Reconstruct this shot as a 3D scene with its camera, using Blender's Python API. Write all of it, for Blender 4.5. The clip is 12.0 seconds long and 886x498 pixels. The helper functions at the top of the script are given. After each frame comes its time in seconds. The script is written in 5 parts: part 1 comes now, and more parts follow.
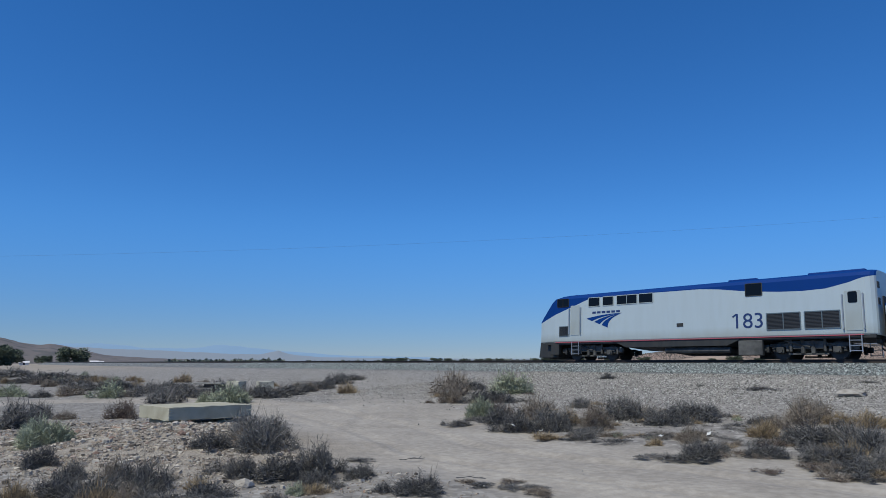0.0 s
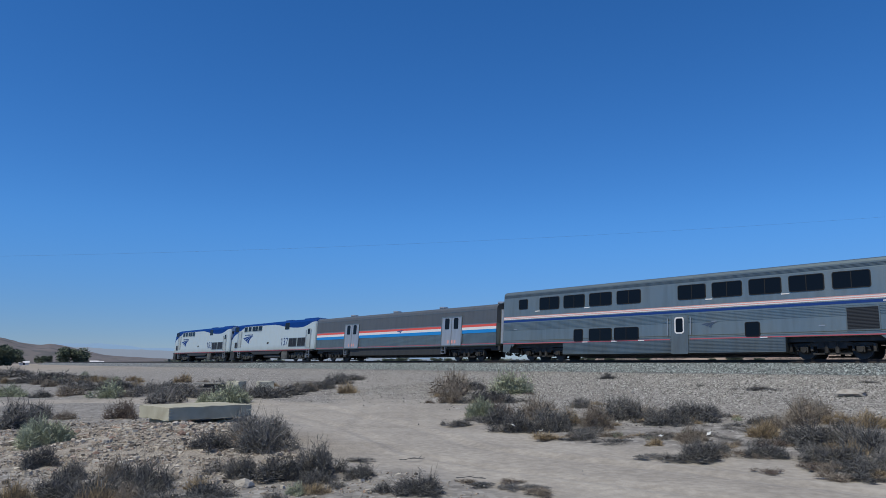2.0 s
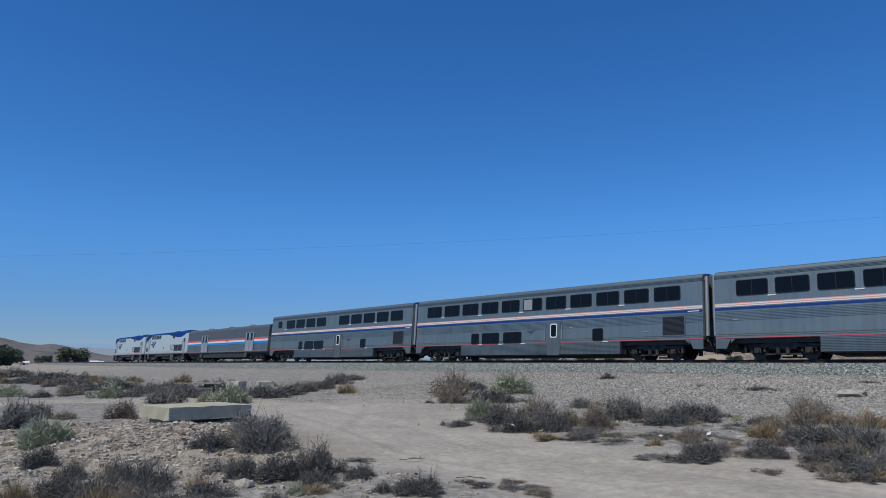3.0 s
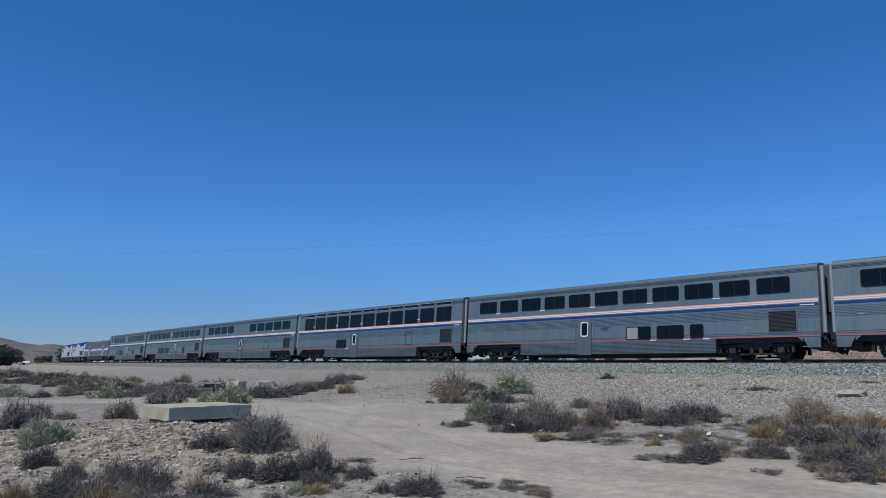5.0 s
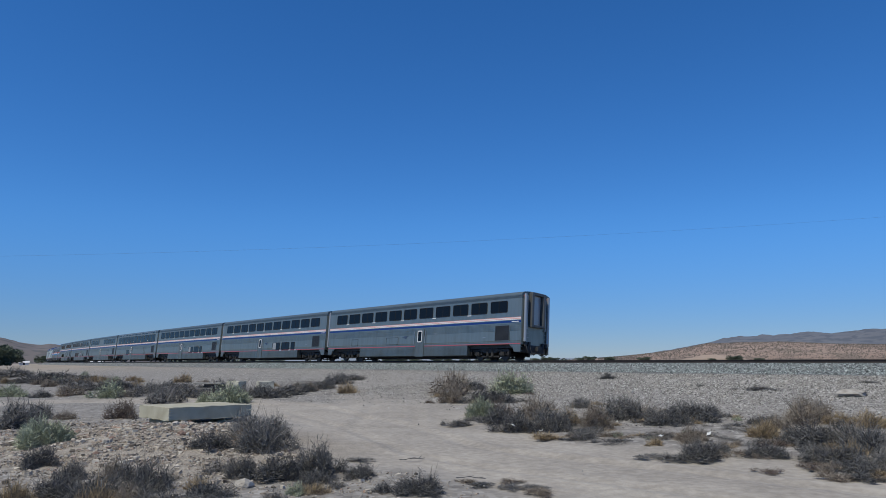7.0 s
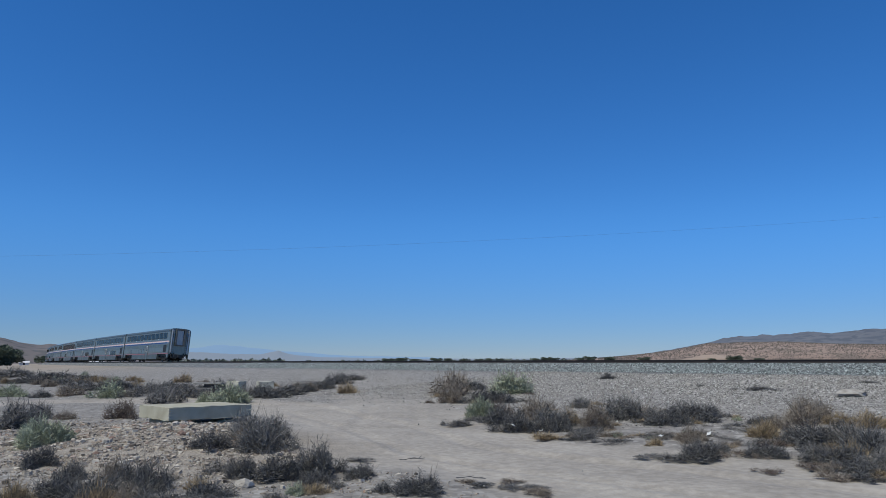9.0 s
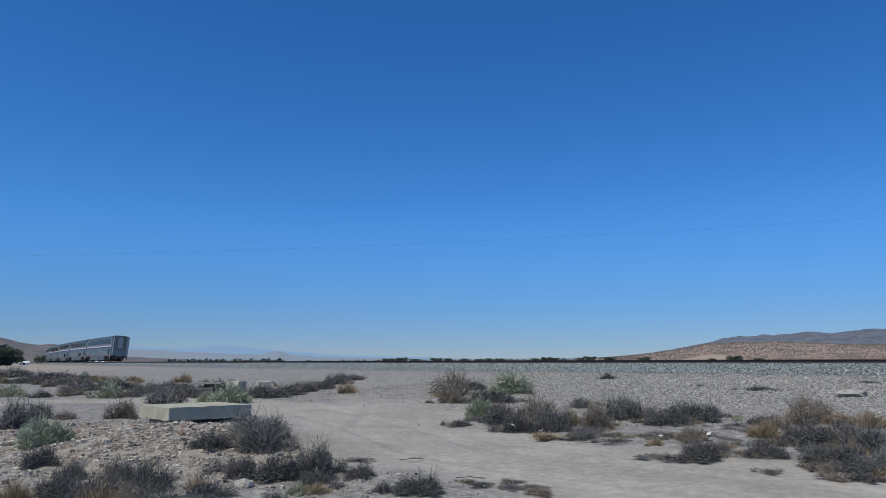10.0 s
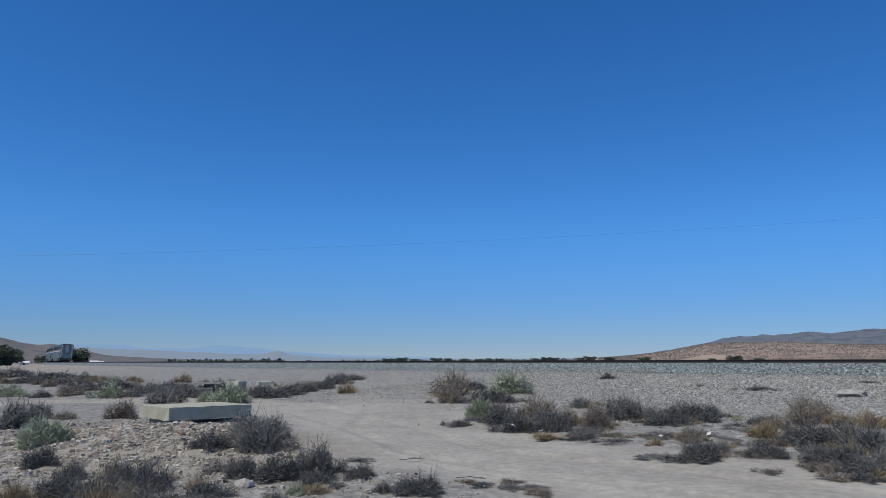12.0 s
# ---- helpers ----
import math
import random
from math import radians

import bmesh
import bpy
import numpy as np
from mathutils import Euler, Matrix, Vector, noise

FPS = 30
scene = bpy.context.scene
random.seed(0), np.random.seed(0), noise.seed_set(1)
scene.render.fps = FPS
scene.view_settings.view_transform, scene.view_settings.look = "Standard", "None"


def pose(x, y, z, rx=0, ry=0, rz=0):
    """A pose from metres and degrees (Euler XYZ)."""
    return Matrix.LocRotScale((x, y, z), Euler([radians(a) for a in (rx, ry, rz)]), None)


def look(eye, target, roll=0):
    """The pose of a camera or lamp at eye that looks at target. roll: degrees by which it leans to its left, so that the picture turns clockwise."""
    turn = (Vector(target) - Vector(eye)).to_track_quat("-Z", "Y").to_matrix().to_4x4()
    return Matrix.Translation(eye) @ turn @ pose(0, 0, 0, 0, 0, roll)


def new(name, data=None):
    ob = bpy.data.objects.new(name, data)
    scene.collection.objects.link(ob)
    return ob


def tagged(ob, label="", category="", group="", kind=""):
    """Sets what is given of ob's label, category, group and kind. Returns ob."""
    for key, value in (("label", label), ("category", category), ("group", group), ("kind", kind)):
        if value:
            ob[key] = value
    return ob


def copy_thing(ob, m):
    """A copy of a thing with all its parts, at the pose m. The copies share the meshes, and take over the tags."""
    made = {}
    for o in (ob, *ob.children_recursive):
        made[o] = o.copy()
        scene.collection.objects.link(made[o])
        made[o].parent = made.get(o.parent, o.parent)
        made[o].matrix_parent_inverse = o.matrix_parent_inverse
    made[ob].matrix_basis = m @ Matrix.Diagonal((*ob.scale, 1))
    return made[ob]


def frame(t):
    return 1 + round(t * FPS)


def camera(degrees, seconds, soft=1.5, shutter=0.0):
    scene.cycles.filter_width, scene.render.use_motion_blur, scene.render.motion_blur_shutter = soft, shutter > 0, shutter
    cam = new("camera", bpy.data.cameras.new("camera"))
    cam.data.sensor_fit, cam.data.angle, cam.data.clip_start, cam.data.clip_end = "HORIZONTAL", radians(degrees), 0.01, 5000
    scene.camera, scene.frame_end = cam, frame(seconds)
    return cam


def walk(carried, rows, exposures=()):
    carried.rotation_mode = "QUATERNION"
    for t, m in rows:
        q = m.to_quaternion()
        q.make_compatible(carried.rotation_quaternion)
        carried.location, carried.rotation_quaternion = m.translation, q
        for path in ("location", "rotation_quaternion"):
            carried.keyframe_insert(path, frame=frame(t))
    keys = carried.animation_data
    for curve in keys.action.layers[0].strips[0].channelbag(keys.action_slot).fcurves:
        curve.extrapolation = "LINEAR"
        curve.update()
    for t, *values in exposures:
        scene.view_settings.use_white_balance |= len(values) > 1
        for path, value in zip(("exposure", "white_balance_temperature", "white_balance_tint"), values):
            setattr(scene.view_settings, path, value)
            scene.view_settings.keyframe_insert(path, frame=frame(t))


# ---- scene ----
# The rail track runs along x; the train goes towards -x. Rail heads lie at z = 0.
cam = camera(64.92, 12.0, 0.45)
EYE = (0.0, -38.81, -0.10)
YAW, PITCH = -47.55, 9.26
CAM_POSE = pose(*EYE, 90 + PITCH, 0, -YAW)
walk(cam, [(0.0, CAM_POSE), (12.0, CAM_POSE)], [(0.0, 0.06, 6480, 3), (1.2, 0.07, 6600, 4), (7.0, 0.07, 6650, 4), (8.9, 0.06, 6470, 3), (12.0, 0.06, 6460, 3)])

# ---- light ----
SUN_EL, SUN_AZ = 59.0, 174.0      # azimuth counted from +y towards +x
world = bpy.data.worlds.new("desert_sky")
scene.world = world
world.use_nodes = True
wn = world.node_tree
sky = wn.nodes.new("ShaderNodeTexSky")
sky.sky_type = "NISHITA"
sky.sun_disc = False
sky.sun_elevation, sky.sun_rotation = radians(SUN_EL), radians(SUN_AZ)
sky.altitude, sky.air_density, sky.dust_density, sky.ozone_density = 800, 1.0, 0.0, 5.0
deep = wn.nodes.new("ShaderNodeHueSaturation")      # the dry, deep blue of this sky
deep.inputs["Saturation"].default_value = 1.11
cool = wn.nodes.new("ShaderNodeMix")
cool.data_type, cool.blend_type = "RGBA", "MULTIPLY"
cool.inputs[0].default_value, cool.inputs[7].default_value = 1.0, (0.62, 0.765, 1.06, 1)
wn.links.new(sky.outputs[0], cool.inputs[6]), wn.links.new(cool.outputs[2], deep.inputs["Color"])
# dusty air takes the glare from the sky near the horizon
up = wn.nodes.new("ShaderNodeTexCoord")
height = wn.nodes.new("ShaderNodeSeparateXYZ")
clear = wn.nodes.new("ShaderNodeMapRange")
clear.interpolation_type = "SMOOTHSTEP"
clear.inputs[1].default_value, clear.inputs[2].default_value = 0.0, 0.21
tint = wn.nodes.new("ShaderNodeMix")
tint.data_type = "RGBA"
tint.inputs[6].default_value, tint.inputs[7].default_value = (0.60, 0.58, 0.645, 1), (0.995, 1.035, 1.0, 1)
dusty = wn.nodes.new("ShaderNodeMix")
dusty.data_type, dusty.blend_type = "RGBA", "MULTIPLY"
dusty.inputs[0].default_value = 1.0
wn.links.new(up.outputs["Generated"], height.inputs[0]), wn.links.new(height.outputs[2], clear.inputs[0])
wn.links.new(clear.outputs[0], tint.inputs[0]), wn.links.new(tint.outputs[2], dusty.inputs[7])
wn.links.new(deep.outputs[0], dusty.inputs[6]), wn.links.new(dusty.outputs[2], wn.nodes["Background"].inputs[0])
wn.nodes["Background"].inputs[1].default_value = 0.115
sun = new("sun", bpy.data.lights.new("sun", "SUN"))
sun.data.energy, sun.data.angle, sun.data.color = 3.5, radians(0.53), (1.0, 0.93, 0.80)
az, el = radians(SUN_AZ), radians(SUN_EL)
sun_dir = Vector((math.sin(az) * math.cos(el), math.cos(az) * math.cos(el), math.sin(el)))
sun.matrix_world = look(sun_dir * 200, (0, 0, 0))

# ---- materials ----
def mat(name, color, rough=0.6, metal=0.0):
    m = bpy.data.materials.new(name)
    m.use_nodes = True
    b = m.node_tree.nodes["Principled BSDF"]
    b.inputs["Base Color"].default_value = (*color, 1)
    b.inputs["Roughness"].default_value = rough
    b.inputs["Metallic"].default_value = metal
    return m


def grainy(name, stops, scale, rough=0.9, metal=0.0, bump=0.3, fine=6.0, dist=0.02, big=0.12):
    """Colour ramp over two scales of noise, with fine relief."""
    m = mat(name, stops[0], rough, metal)
    n, l = m.node_tree.nodes, m.node_tree.links
    b = n["Principled BSDF"]
    tc = n.new("ShaderNodeTexCoord")
    a = n.new("ShaderNodeTexNoise")
    a.inputs["Scale"].default_value, a.inputs["Detail"].default_value = scale, 6
    c = n.new("ShaderNodeTexNoise")
    c.inputs["Scale"].default_value, c.inputs["Detail"].default_value = scale * big, 4
    mix = n.new("ShaderNodeMix")
    mix.data_type = "FLOAT"
    mix.inputs[0].default_value = 0.5
    ramp = n.new("ShaderNodeValToRGB")
    while len(ramp.color_ramp.elements) < len(stops):
        ramp.color_ramp.elements.new(0.5)
    for i, (e, col) in enumerate(zip(ramp.color_ramp.elements, stops)):
        e.position, e.color = 0.36 + 0.28 * i / max(1, len(stops) - 1), (*col, 1)
    f = n.new("ShaderNodeTexNoise")
    f.inputs["Scale"].default_value, f.inputs["Detail"].default_value = scale * fine, 5
    bp = n.new("ShaderNodeBump")
    bp.inputs["Strength"].default_value, bp.inputs["Distance"].default_value = bump, dist
    for x in (a, c, f):
        l.new(tc.outputs["Object"], x.inputs["Vector"])
    l.new(a.outputs[0], mix.inputs[2]), l.new(c.outputs[0], mix.inputs[3])
    l.new(mix.outputs[0], ramp.inputs[0]), l.new(ramp.outputs[0], b.inputs["Base Color"])
    l.new(f.outputs[0], bp.inputs["Height"]), l.new(bp.outputs[0], b.inputs["Normal"])
    return m


M_RAIL = grainy("rusty_rail", [(0.018, 0.014, 0.012), (0.035, 0.027, 0.023)], 8.0, rough=0.6, metal=0.3)
M_TIE = grainy("weathered_tie", [(0.03, 0.026, 0.023), (0.07, 0.06, 0.052)], 6.0)


# ---- building ----
def link_bm(name, bm, material, parent=None, label="", smooth=False):
    me = bpy.data.meshes.new(name)
    bm.normal_update()
    bm.to_mesh(me)
    bm.free()
    for m in (material if isinstance(material, (list, tuple)) else [material]):
        me.materials.append(m)
    if smooth:
        me.polygons.foreach_set("use_smooth", [True] * len(me.polygons))
    ob = new(name, me)
    if parent is not None:
        ob.parent = parent
    return tagged(ob, label)


def part(name, bm, material, parent, label="", smooth=False):
    return link_bm(name, bm, material, parent, label, smooth)


def box(bm, x0, x1, y0, y1, z0, z1, bevel=0.0):
    m = Matrix.Translation(((x0 + x1) / 2, (y0 + y1) / 2, (z0 + z1) / 2)) @ Matrix.Diagonal((x1 - x0, y1 - y0, z1 - z0, 1))
    vs = bmesh.ops.create_cube(bm, size=1, matrix=m)["verts"]
    if bevel:
        es = list({e for v in vs for e in v.link_edges})
        bmesh.ops.bevel(bm, geom=es, offset=bevel, segments=2, affect="EDGES", profile=0.5)
    return bm


def boxed(*a, **k):
    return box(bmesh.new(), *a, **k)


def tube(bm, a, b, r, seg=8, r2=None):
    a, b = Vector(a), Vector(b)
    d = b - a
    m = Matrix.Translation((a + b) / 2) @ d.to_track_quat("Z", "Y").to_matrix().to_4x4()
    bmesh.ops.create_cone(bm, cap_ends=True, segments=seg, radius1=r, radius2=r if r2 is None else r2, depth=d.length, matrix=m)
    return bm


def grid_mesh(name, verts, faces, material, smooth=True, parent=None):
    me = bpy.data.meshes.new(name)
    me.from_pydata(verts, [], faces)
    for m in (material if isinstance(material, (list, tuple)) else [material]):
        me.materials.append(m)
    me.polygons.foreach_set("use_smooth", [smooth] * len(me.polygons))
    ob = new(name, me)
    if parent is not None:
        ob.parent = parent
    return ob


# ---- the line of the track ----
RADIUS, STRAIGHT_END, CANT = 1250.0, 18.6, radians(4.0)


def on_track(s):
    """Place and turn of the track at s metres along it (x on the straight)."""
    e = max(0.0, -s - STRAIGHT_END)
    a = e / RADIUS
    if e <= 0:
        return s, 0.0, 0.0
    return -STRAIGHT_END - RADIUS * math.sin(a), RADIUS * (1 - math.cos(a)), a


def track_pose(s, half=0.0, cant=CANT):
    if half:
        x0, y0, _ = on_track(s - half)
        x1, y1, _ = on_track(s + half)
        x, y, a = (x0 + x1) / 2, (y0 + y1) / 2, math.atan2(y0 - y1, x1 - x0)
    else:
        x, y, a = on_track(s)
    return Matrix.Translation((x, y, 0)) @ Matrix.Rotation(-a, 4, "Z") @ Matrix.Rotation(-cant, 4, "X")


def track_offset(x, y):
    """Distance from the track's centre line (below 0: the camera's side), and s; works on arrays."""
    on_arc = x < -STRAIGHT_END
    dx, dy = x + STRAIGHT_END, y - RADIUS
    r = np.hypot(dx, dy)
    ang = np.arctan2(-dx, -dy)
    return np.where(on_arc, RADIUS - r, y), np.where(on_arc, -STRAIGHT_END - RADIUS * ang, x)


def swept(name, profile, s_list, material, smooth=False, cant=CANT, closed=False):
    verts, faces, n = [], [], len(profile)
    for s in s_list:
        m = track_pose(s, cant=cant)
        verts += [m @ Vector((0, y, z)) for y, z in profile]
    for i in range(len(s_list) - 1):
        for j in range(n if closed else n - 1):
            k = (j + 1) % n
            faces.append((i * n + j, (i + 1) * n + j, (i + 1) * n + k, i * n + k))
    return grid_mesh(name, verts, faces, material, smooth)


S_LIST = [-700 + 10 * i for i in range(62)] + [-80 + 4 * i for i in range(20)] + [i * 20 for i in range(0, 20)]


# ---- ground ----
def ground_material():
    """Dusty sand in the wheel tracks, gravelly soil elsewhere, brown rubble on the heap."""
    m = mat("desert_ground", (0.3, 0.27, 0.23), 0.95)
    n, l = m.node_tree.nodes, m.node_tree.links
    b = n["Principled BSDF"]
    tc = n.new("ShaderNodeTexCoord")

    def noise_of(scale, detail=5):
        x = n.new("ShaderNodeTexNoise")
        x.inputs["Scale"].default_value, x.inputs["Detail"].default_value = scale, detail
        l.new(tc.outputs["Object"], x.inputs["Vector"])
        return x.outputs[0]

    def ramp(fac, stops, lo=0.35, hi=0.65):
        r = n.new("ShaderNodeValToRGB")
        while len(r.color_ramp.elements) < len(stops):
            r.color_ramp.elements.new(0.5)
        for i, (e, col) in enumerate(zip(r.color_ramp.elements, stops)):
            e.position, e.color = lo + (hi - lo) * i / (len(stops) - 1), (*col, 1)
        l.new(fac, r.inputs[0])
        return r.outputs[0]

    def blend(fac, a, c, mode="MIX"):
        x = n.new("ShaderNodeMix")
        x.data_type, x.blend_type = "RGBA", mode
        if isinstance(fac, float):
            x.inputs[0].default_value = fac
        else:
            l.new(fac, x.inputs[0])
        l.new(a, x.inputs[6]), l.new(c, x.inputs[7])
        return x.outputs[2]

    def attribute(name):
        x = n.new("ShaderNodeAttribute")
        x.attribute_name = name
        return x.outputs["Fac"]

    sand = blend(0.4, ramp(noise_of(0.5, 8), [(0.25, 0.222, 0.188), (0.31, 0.278, 0.238), (0.37, 0.335, 0.288)]), ramp(noise_of(7.0, 9), [(0.21, 0.187, 0.158), (0.31, 0.278, 0.238), (0.42, 0.38, 0.33)]))
    vor = n.new("ShaderNodeTexVoronoi")
    vor.inputs["Scale"].default_value = 9.5
    l.new(tc.outputs["Object"], vor.inputs["Vector"])
    vs = n.new("ShaderNodeSeparateColor")
    l.new(vor.outputs["Color"], vs.inputs[0])
    stones = ramp(vs.outputs[0], [(0.07, 0.066, 0.062), (0.17, 0.157, 0.142), (0.25, 0.232, 0.21), (0.50, 0.48, 0.45)], 0.0, 1.0)
    soil = ramp(noise_of(1.7, 7), [(0.15, 0.135, 0.118), (0.215, 0.195, 0.172), (0.28, 0.258, 0.23)])
    gravel = blend(attribute("stony"), soil, stones)
    rubble = blend(0.6, ramp(noise_of(3.0, 6), [(0.19, 0.16, 0.125), (0.27, 0.235, 0.19), (0.34, 0.30, 0.245)]), ramp(noise_of(38.0, 4), [(0.10, 0.085, 0.07), (0.26, 0.225, 0.185), (0.42, 0.38, 0.32)]))
    col = blend(attribute("road"), gravel, sand)
    col = blend(attribute("rubble"), col, rubble)
    # darker uneven band along the foot of the ballast bank
    col = blend(attribute("toe_band"), col, ramp(noise_of(9.0, 7), [(0.07, 0.068, 0.066), (0.13, 0.125, 0.118), (0.20, 0.19, 0.178)]))
    far = ramp(noise_of(0.02, 8), [(0.20, 0.165, 0.13), (0.30, 0.255, 0.205), (0.25, 0.22, 0.17)])
    col = blend(attribute("far"), col, far)
    l.new(col, b.inputs["Base Color"])
    hgt = n.new("ShaderNodeMath")
    hgt.operation = "MULTIPLY_ADD"
    l.new(vor.outputs["Distance"], hgt.inputs[0])
    inv = n.new("ShaderNodeMath")
    inv.operation, inv.use_clamp = "SUBTRACT", True
    inv.inputs[0].default_value = 0.5
    l.new(attribute("road"), inv.inputs[1])
    l.new(inv.outputs[0], hgt.inputs[1]), l.new(noise_of(16, 6), hgt.inputs[2])
    bp = n.new("ShaderNodeBump")
    bp.inputs["Strength"].default_value, bp.inputs["Distance"].default_value = 0.6, 0.03
    l.new(hgt.outputs[0], bp.inputs["Height"]), l.new(bp.outputs[0], b.inputs["Normal"])
    return m


def smooth_step(x, a, b):
    t = np.clip((x - a) / (b - a), 0, 1)
    return t * t * (3 - 2 * t)


def wobble(x, y, f, seed=0.0):
    """Cheap smooth unevenness, -1 to 1; works on arrays."""
    return (np.sin(x * f + seed) * np.cos(y * f * 1.13 + 2.1 * seed) + 0.6 * np.sin(x * f * 2.3 + y * f * 1.7 + seed * 3.3) + 0.4 * np.cos(y * f * 4.1 - x * f * 3.1 + seed)) / 2.0


def along(x, y, line):
    """Distance to a line of points on the plan."""
    best = np.full(np.shape(x), 1e9)
    for (ax, ay), (bx, by) in zip(line, line[1:]):
        t = np.clip(((x - ax) * (bx - ax) + (y - ay) * (by - ay)) / ((bx - ax) ** 2 + (by - ay) ** 2), 0, 1)
        best = np.minimum(best, np.hypot(x - ax - t * (bx - ax), y - ay - t * (by - ay)))
    return best


MOUND = (-14.0, -33.2)        # heap of rubble beside the concrete slab


def base_z(x, y):
    q, s = track_offset(x, y)
    z = np.interp(q, [-60, -34, -27, -21, -14, -9, -5.5, -3.2, 0, 4, 9, 60, 300, 700, 1500, 4600],
                  [-1.75, -1.73, -1.68, -1.58, -1.28, -1.0, -0.78, -0.68, -0.68, -0.9, -1.3, -1.2, -0.2, 3.0, 9.0, 42.0])
    d = np.hypot((x - MOUND[0]) / 4.2, (y - MOUND[1]) / 3.0)
    return z + 0.35 * np.exp(-d * d * 1.6)


def ground_z(x, y):
    """Height of the ground; works on arrays."""
    q, s = track_offset(x, y)
    r = np.hypot(x - EYE[0], y - EYE[1])
    near = 1 - smooth_step(r, 60, 150)
    keep = 1 - np.exp(-(q / 5.0) ** 2)
    z = base_z(x, y) + near * keep * (0.05 * wobble(x, y, 0.43, 1.0) + 0.010 * wobble(x, y, 2.1, 2.0))
    return z + (1 - near) * smooth_step(r, 150, 900) * 1.2 * wobble(x, y, 0.004, 4.0)


ROAD_MAIN = [(8, -28.5), (-4, -29.3), (-10, -29.6), (-14, -28.0), (-21, -22.0), (-30, -15.5), (-40, -10.5)]
ROAD_LEFT = [(-15, -27.5), (-22, -25.5), (-30, -26.5), (-33, -30), (-38, -44)]


def road_share(x, y):
    d = np.minimum(along(x, y, ROAD_MAIN) / 2.6, along(x, y, ROAD_LEFT) / 2.0) + 0.25 * wobble(x, y, 0.9, 5.0)
    bare = 1 - 0.75 * smooth_step(track_offset(x, y)[0], -24.0, -18.0)     # stonier towards the track
    return (1 - smooth_step(d, 0.75, 1.25)) * bare


def rubble_share(x, y):
    d = np.hypot((x - MOUND[0]) / 4.6, (y - MOUND[1]) / 3.4) + 0.12 * wobble(x, y, 1.3, 7.0)
    return 1 - smooth_step(d, 0.7, 1.1)


def build_ground():
    rad = [2.5]
    while rad[-1] < 4700:
        rad.append(rad[-1] * (1.008 if rad[-1] < 70 else 1.02))
    ang = list(np.arange(-40, 40.01, 0.25)) + list(np.arange(44, 317, 4.0))
    ang = np.radians(np.array(ang) + (90 - YAW))
    r = np.array(rad)
    x = EYE[0] + np.outer(r, np.cos(ang))
    y = EYE[1] + np.outer(r, np.sin(ang))
    road, rub = road_share(x, y), rubble_share(x, y)
    z = ground_z(x, y) - 0.05 * road + 0.03 * rub * wobble(x, y, 3.7, 3.0)
    z += (1 - road) * (1 - smooth_step(np.hypot(x - EYE[0], y - EYE[1]), 25, 45)) * 0.005 * wobble(x, y, 7.3, 6.0)
    for line in (ROAD_MAIN, ROAD_LEFT):
        d = along(x, y, line)
        z += road * (0.02 * np.exp(-((d - 1.15) / 0.16) ** 2) - 0.035 * np.exp(-((d - 0.8) / 0.2) ** 2))
    n = len(ang)
    verts = np.stack([x, y, z], -1).reshape(-1, 3).tolist()
    faces = [(i * n + j, (i + 1) * n + j, (i + 1) * n + (j + 1) % n, i * n + (j + 1) % n) for i in range(len(r) - 1) for j in range(n)]
    faces.append(tuple(range(n)))
    ob = grid_mesh("ground", verts, faces, ground_material())
    far = smooth_step(np.hypot(x - EYE[0], y - EYE[1]), 70, 160)
    stony = np.interp(track_offset(x, y)[0], [-34, -26, -18, -10, -4], [0.35, 0.35, 0.5, 0.8, 0.9]) + 0.12 * wobble(x, y, 0.8, 9.0)
    q = track_offset(x, y)[0]
    toe_band = 0.75 * np.exp(-((q + 4.5 + 0.3 * wobble(x, y, 0.35, 3.0)) / 0.55) ** 2) * np.clip(0.8 + 0.5 * wobble(x, y, 0.25, 6.0), 0, 1)
    for name, value in (("toe_band", toe_band), ("stony", stony), ("road", road), ("rubble", rub), ("far", far)):
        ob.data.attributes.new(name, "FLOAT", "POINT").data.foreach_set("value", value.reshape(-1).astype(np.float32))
    return tagged(ob, "pale dusty desert ground with gravel and sandy wheel tracks", "ground", kind="structure")


build_ground()


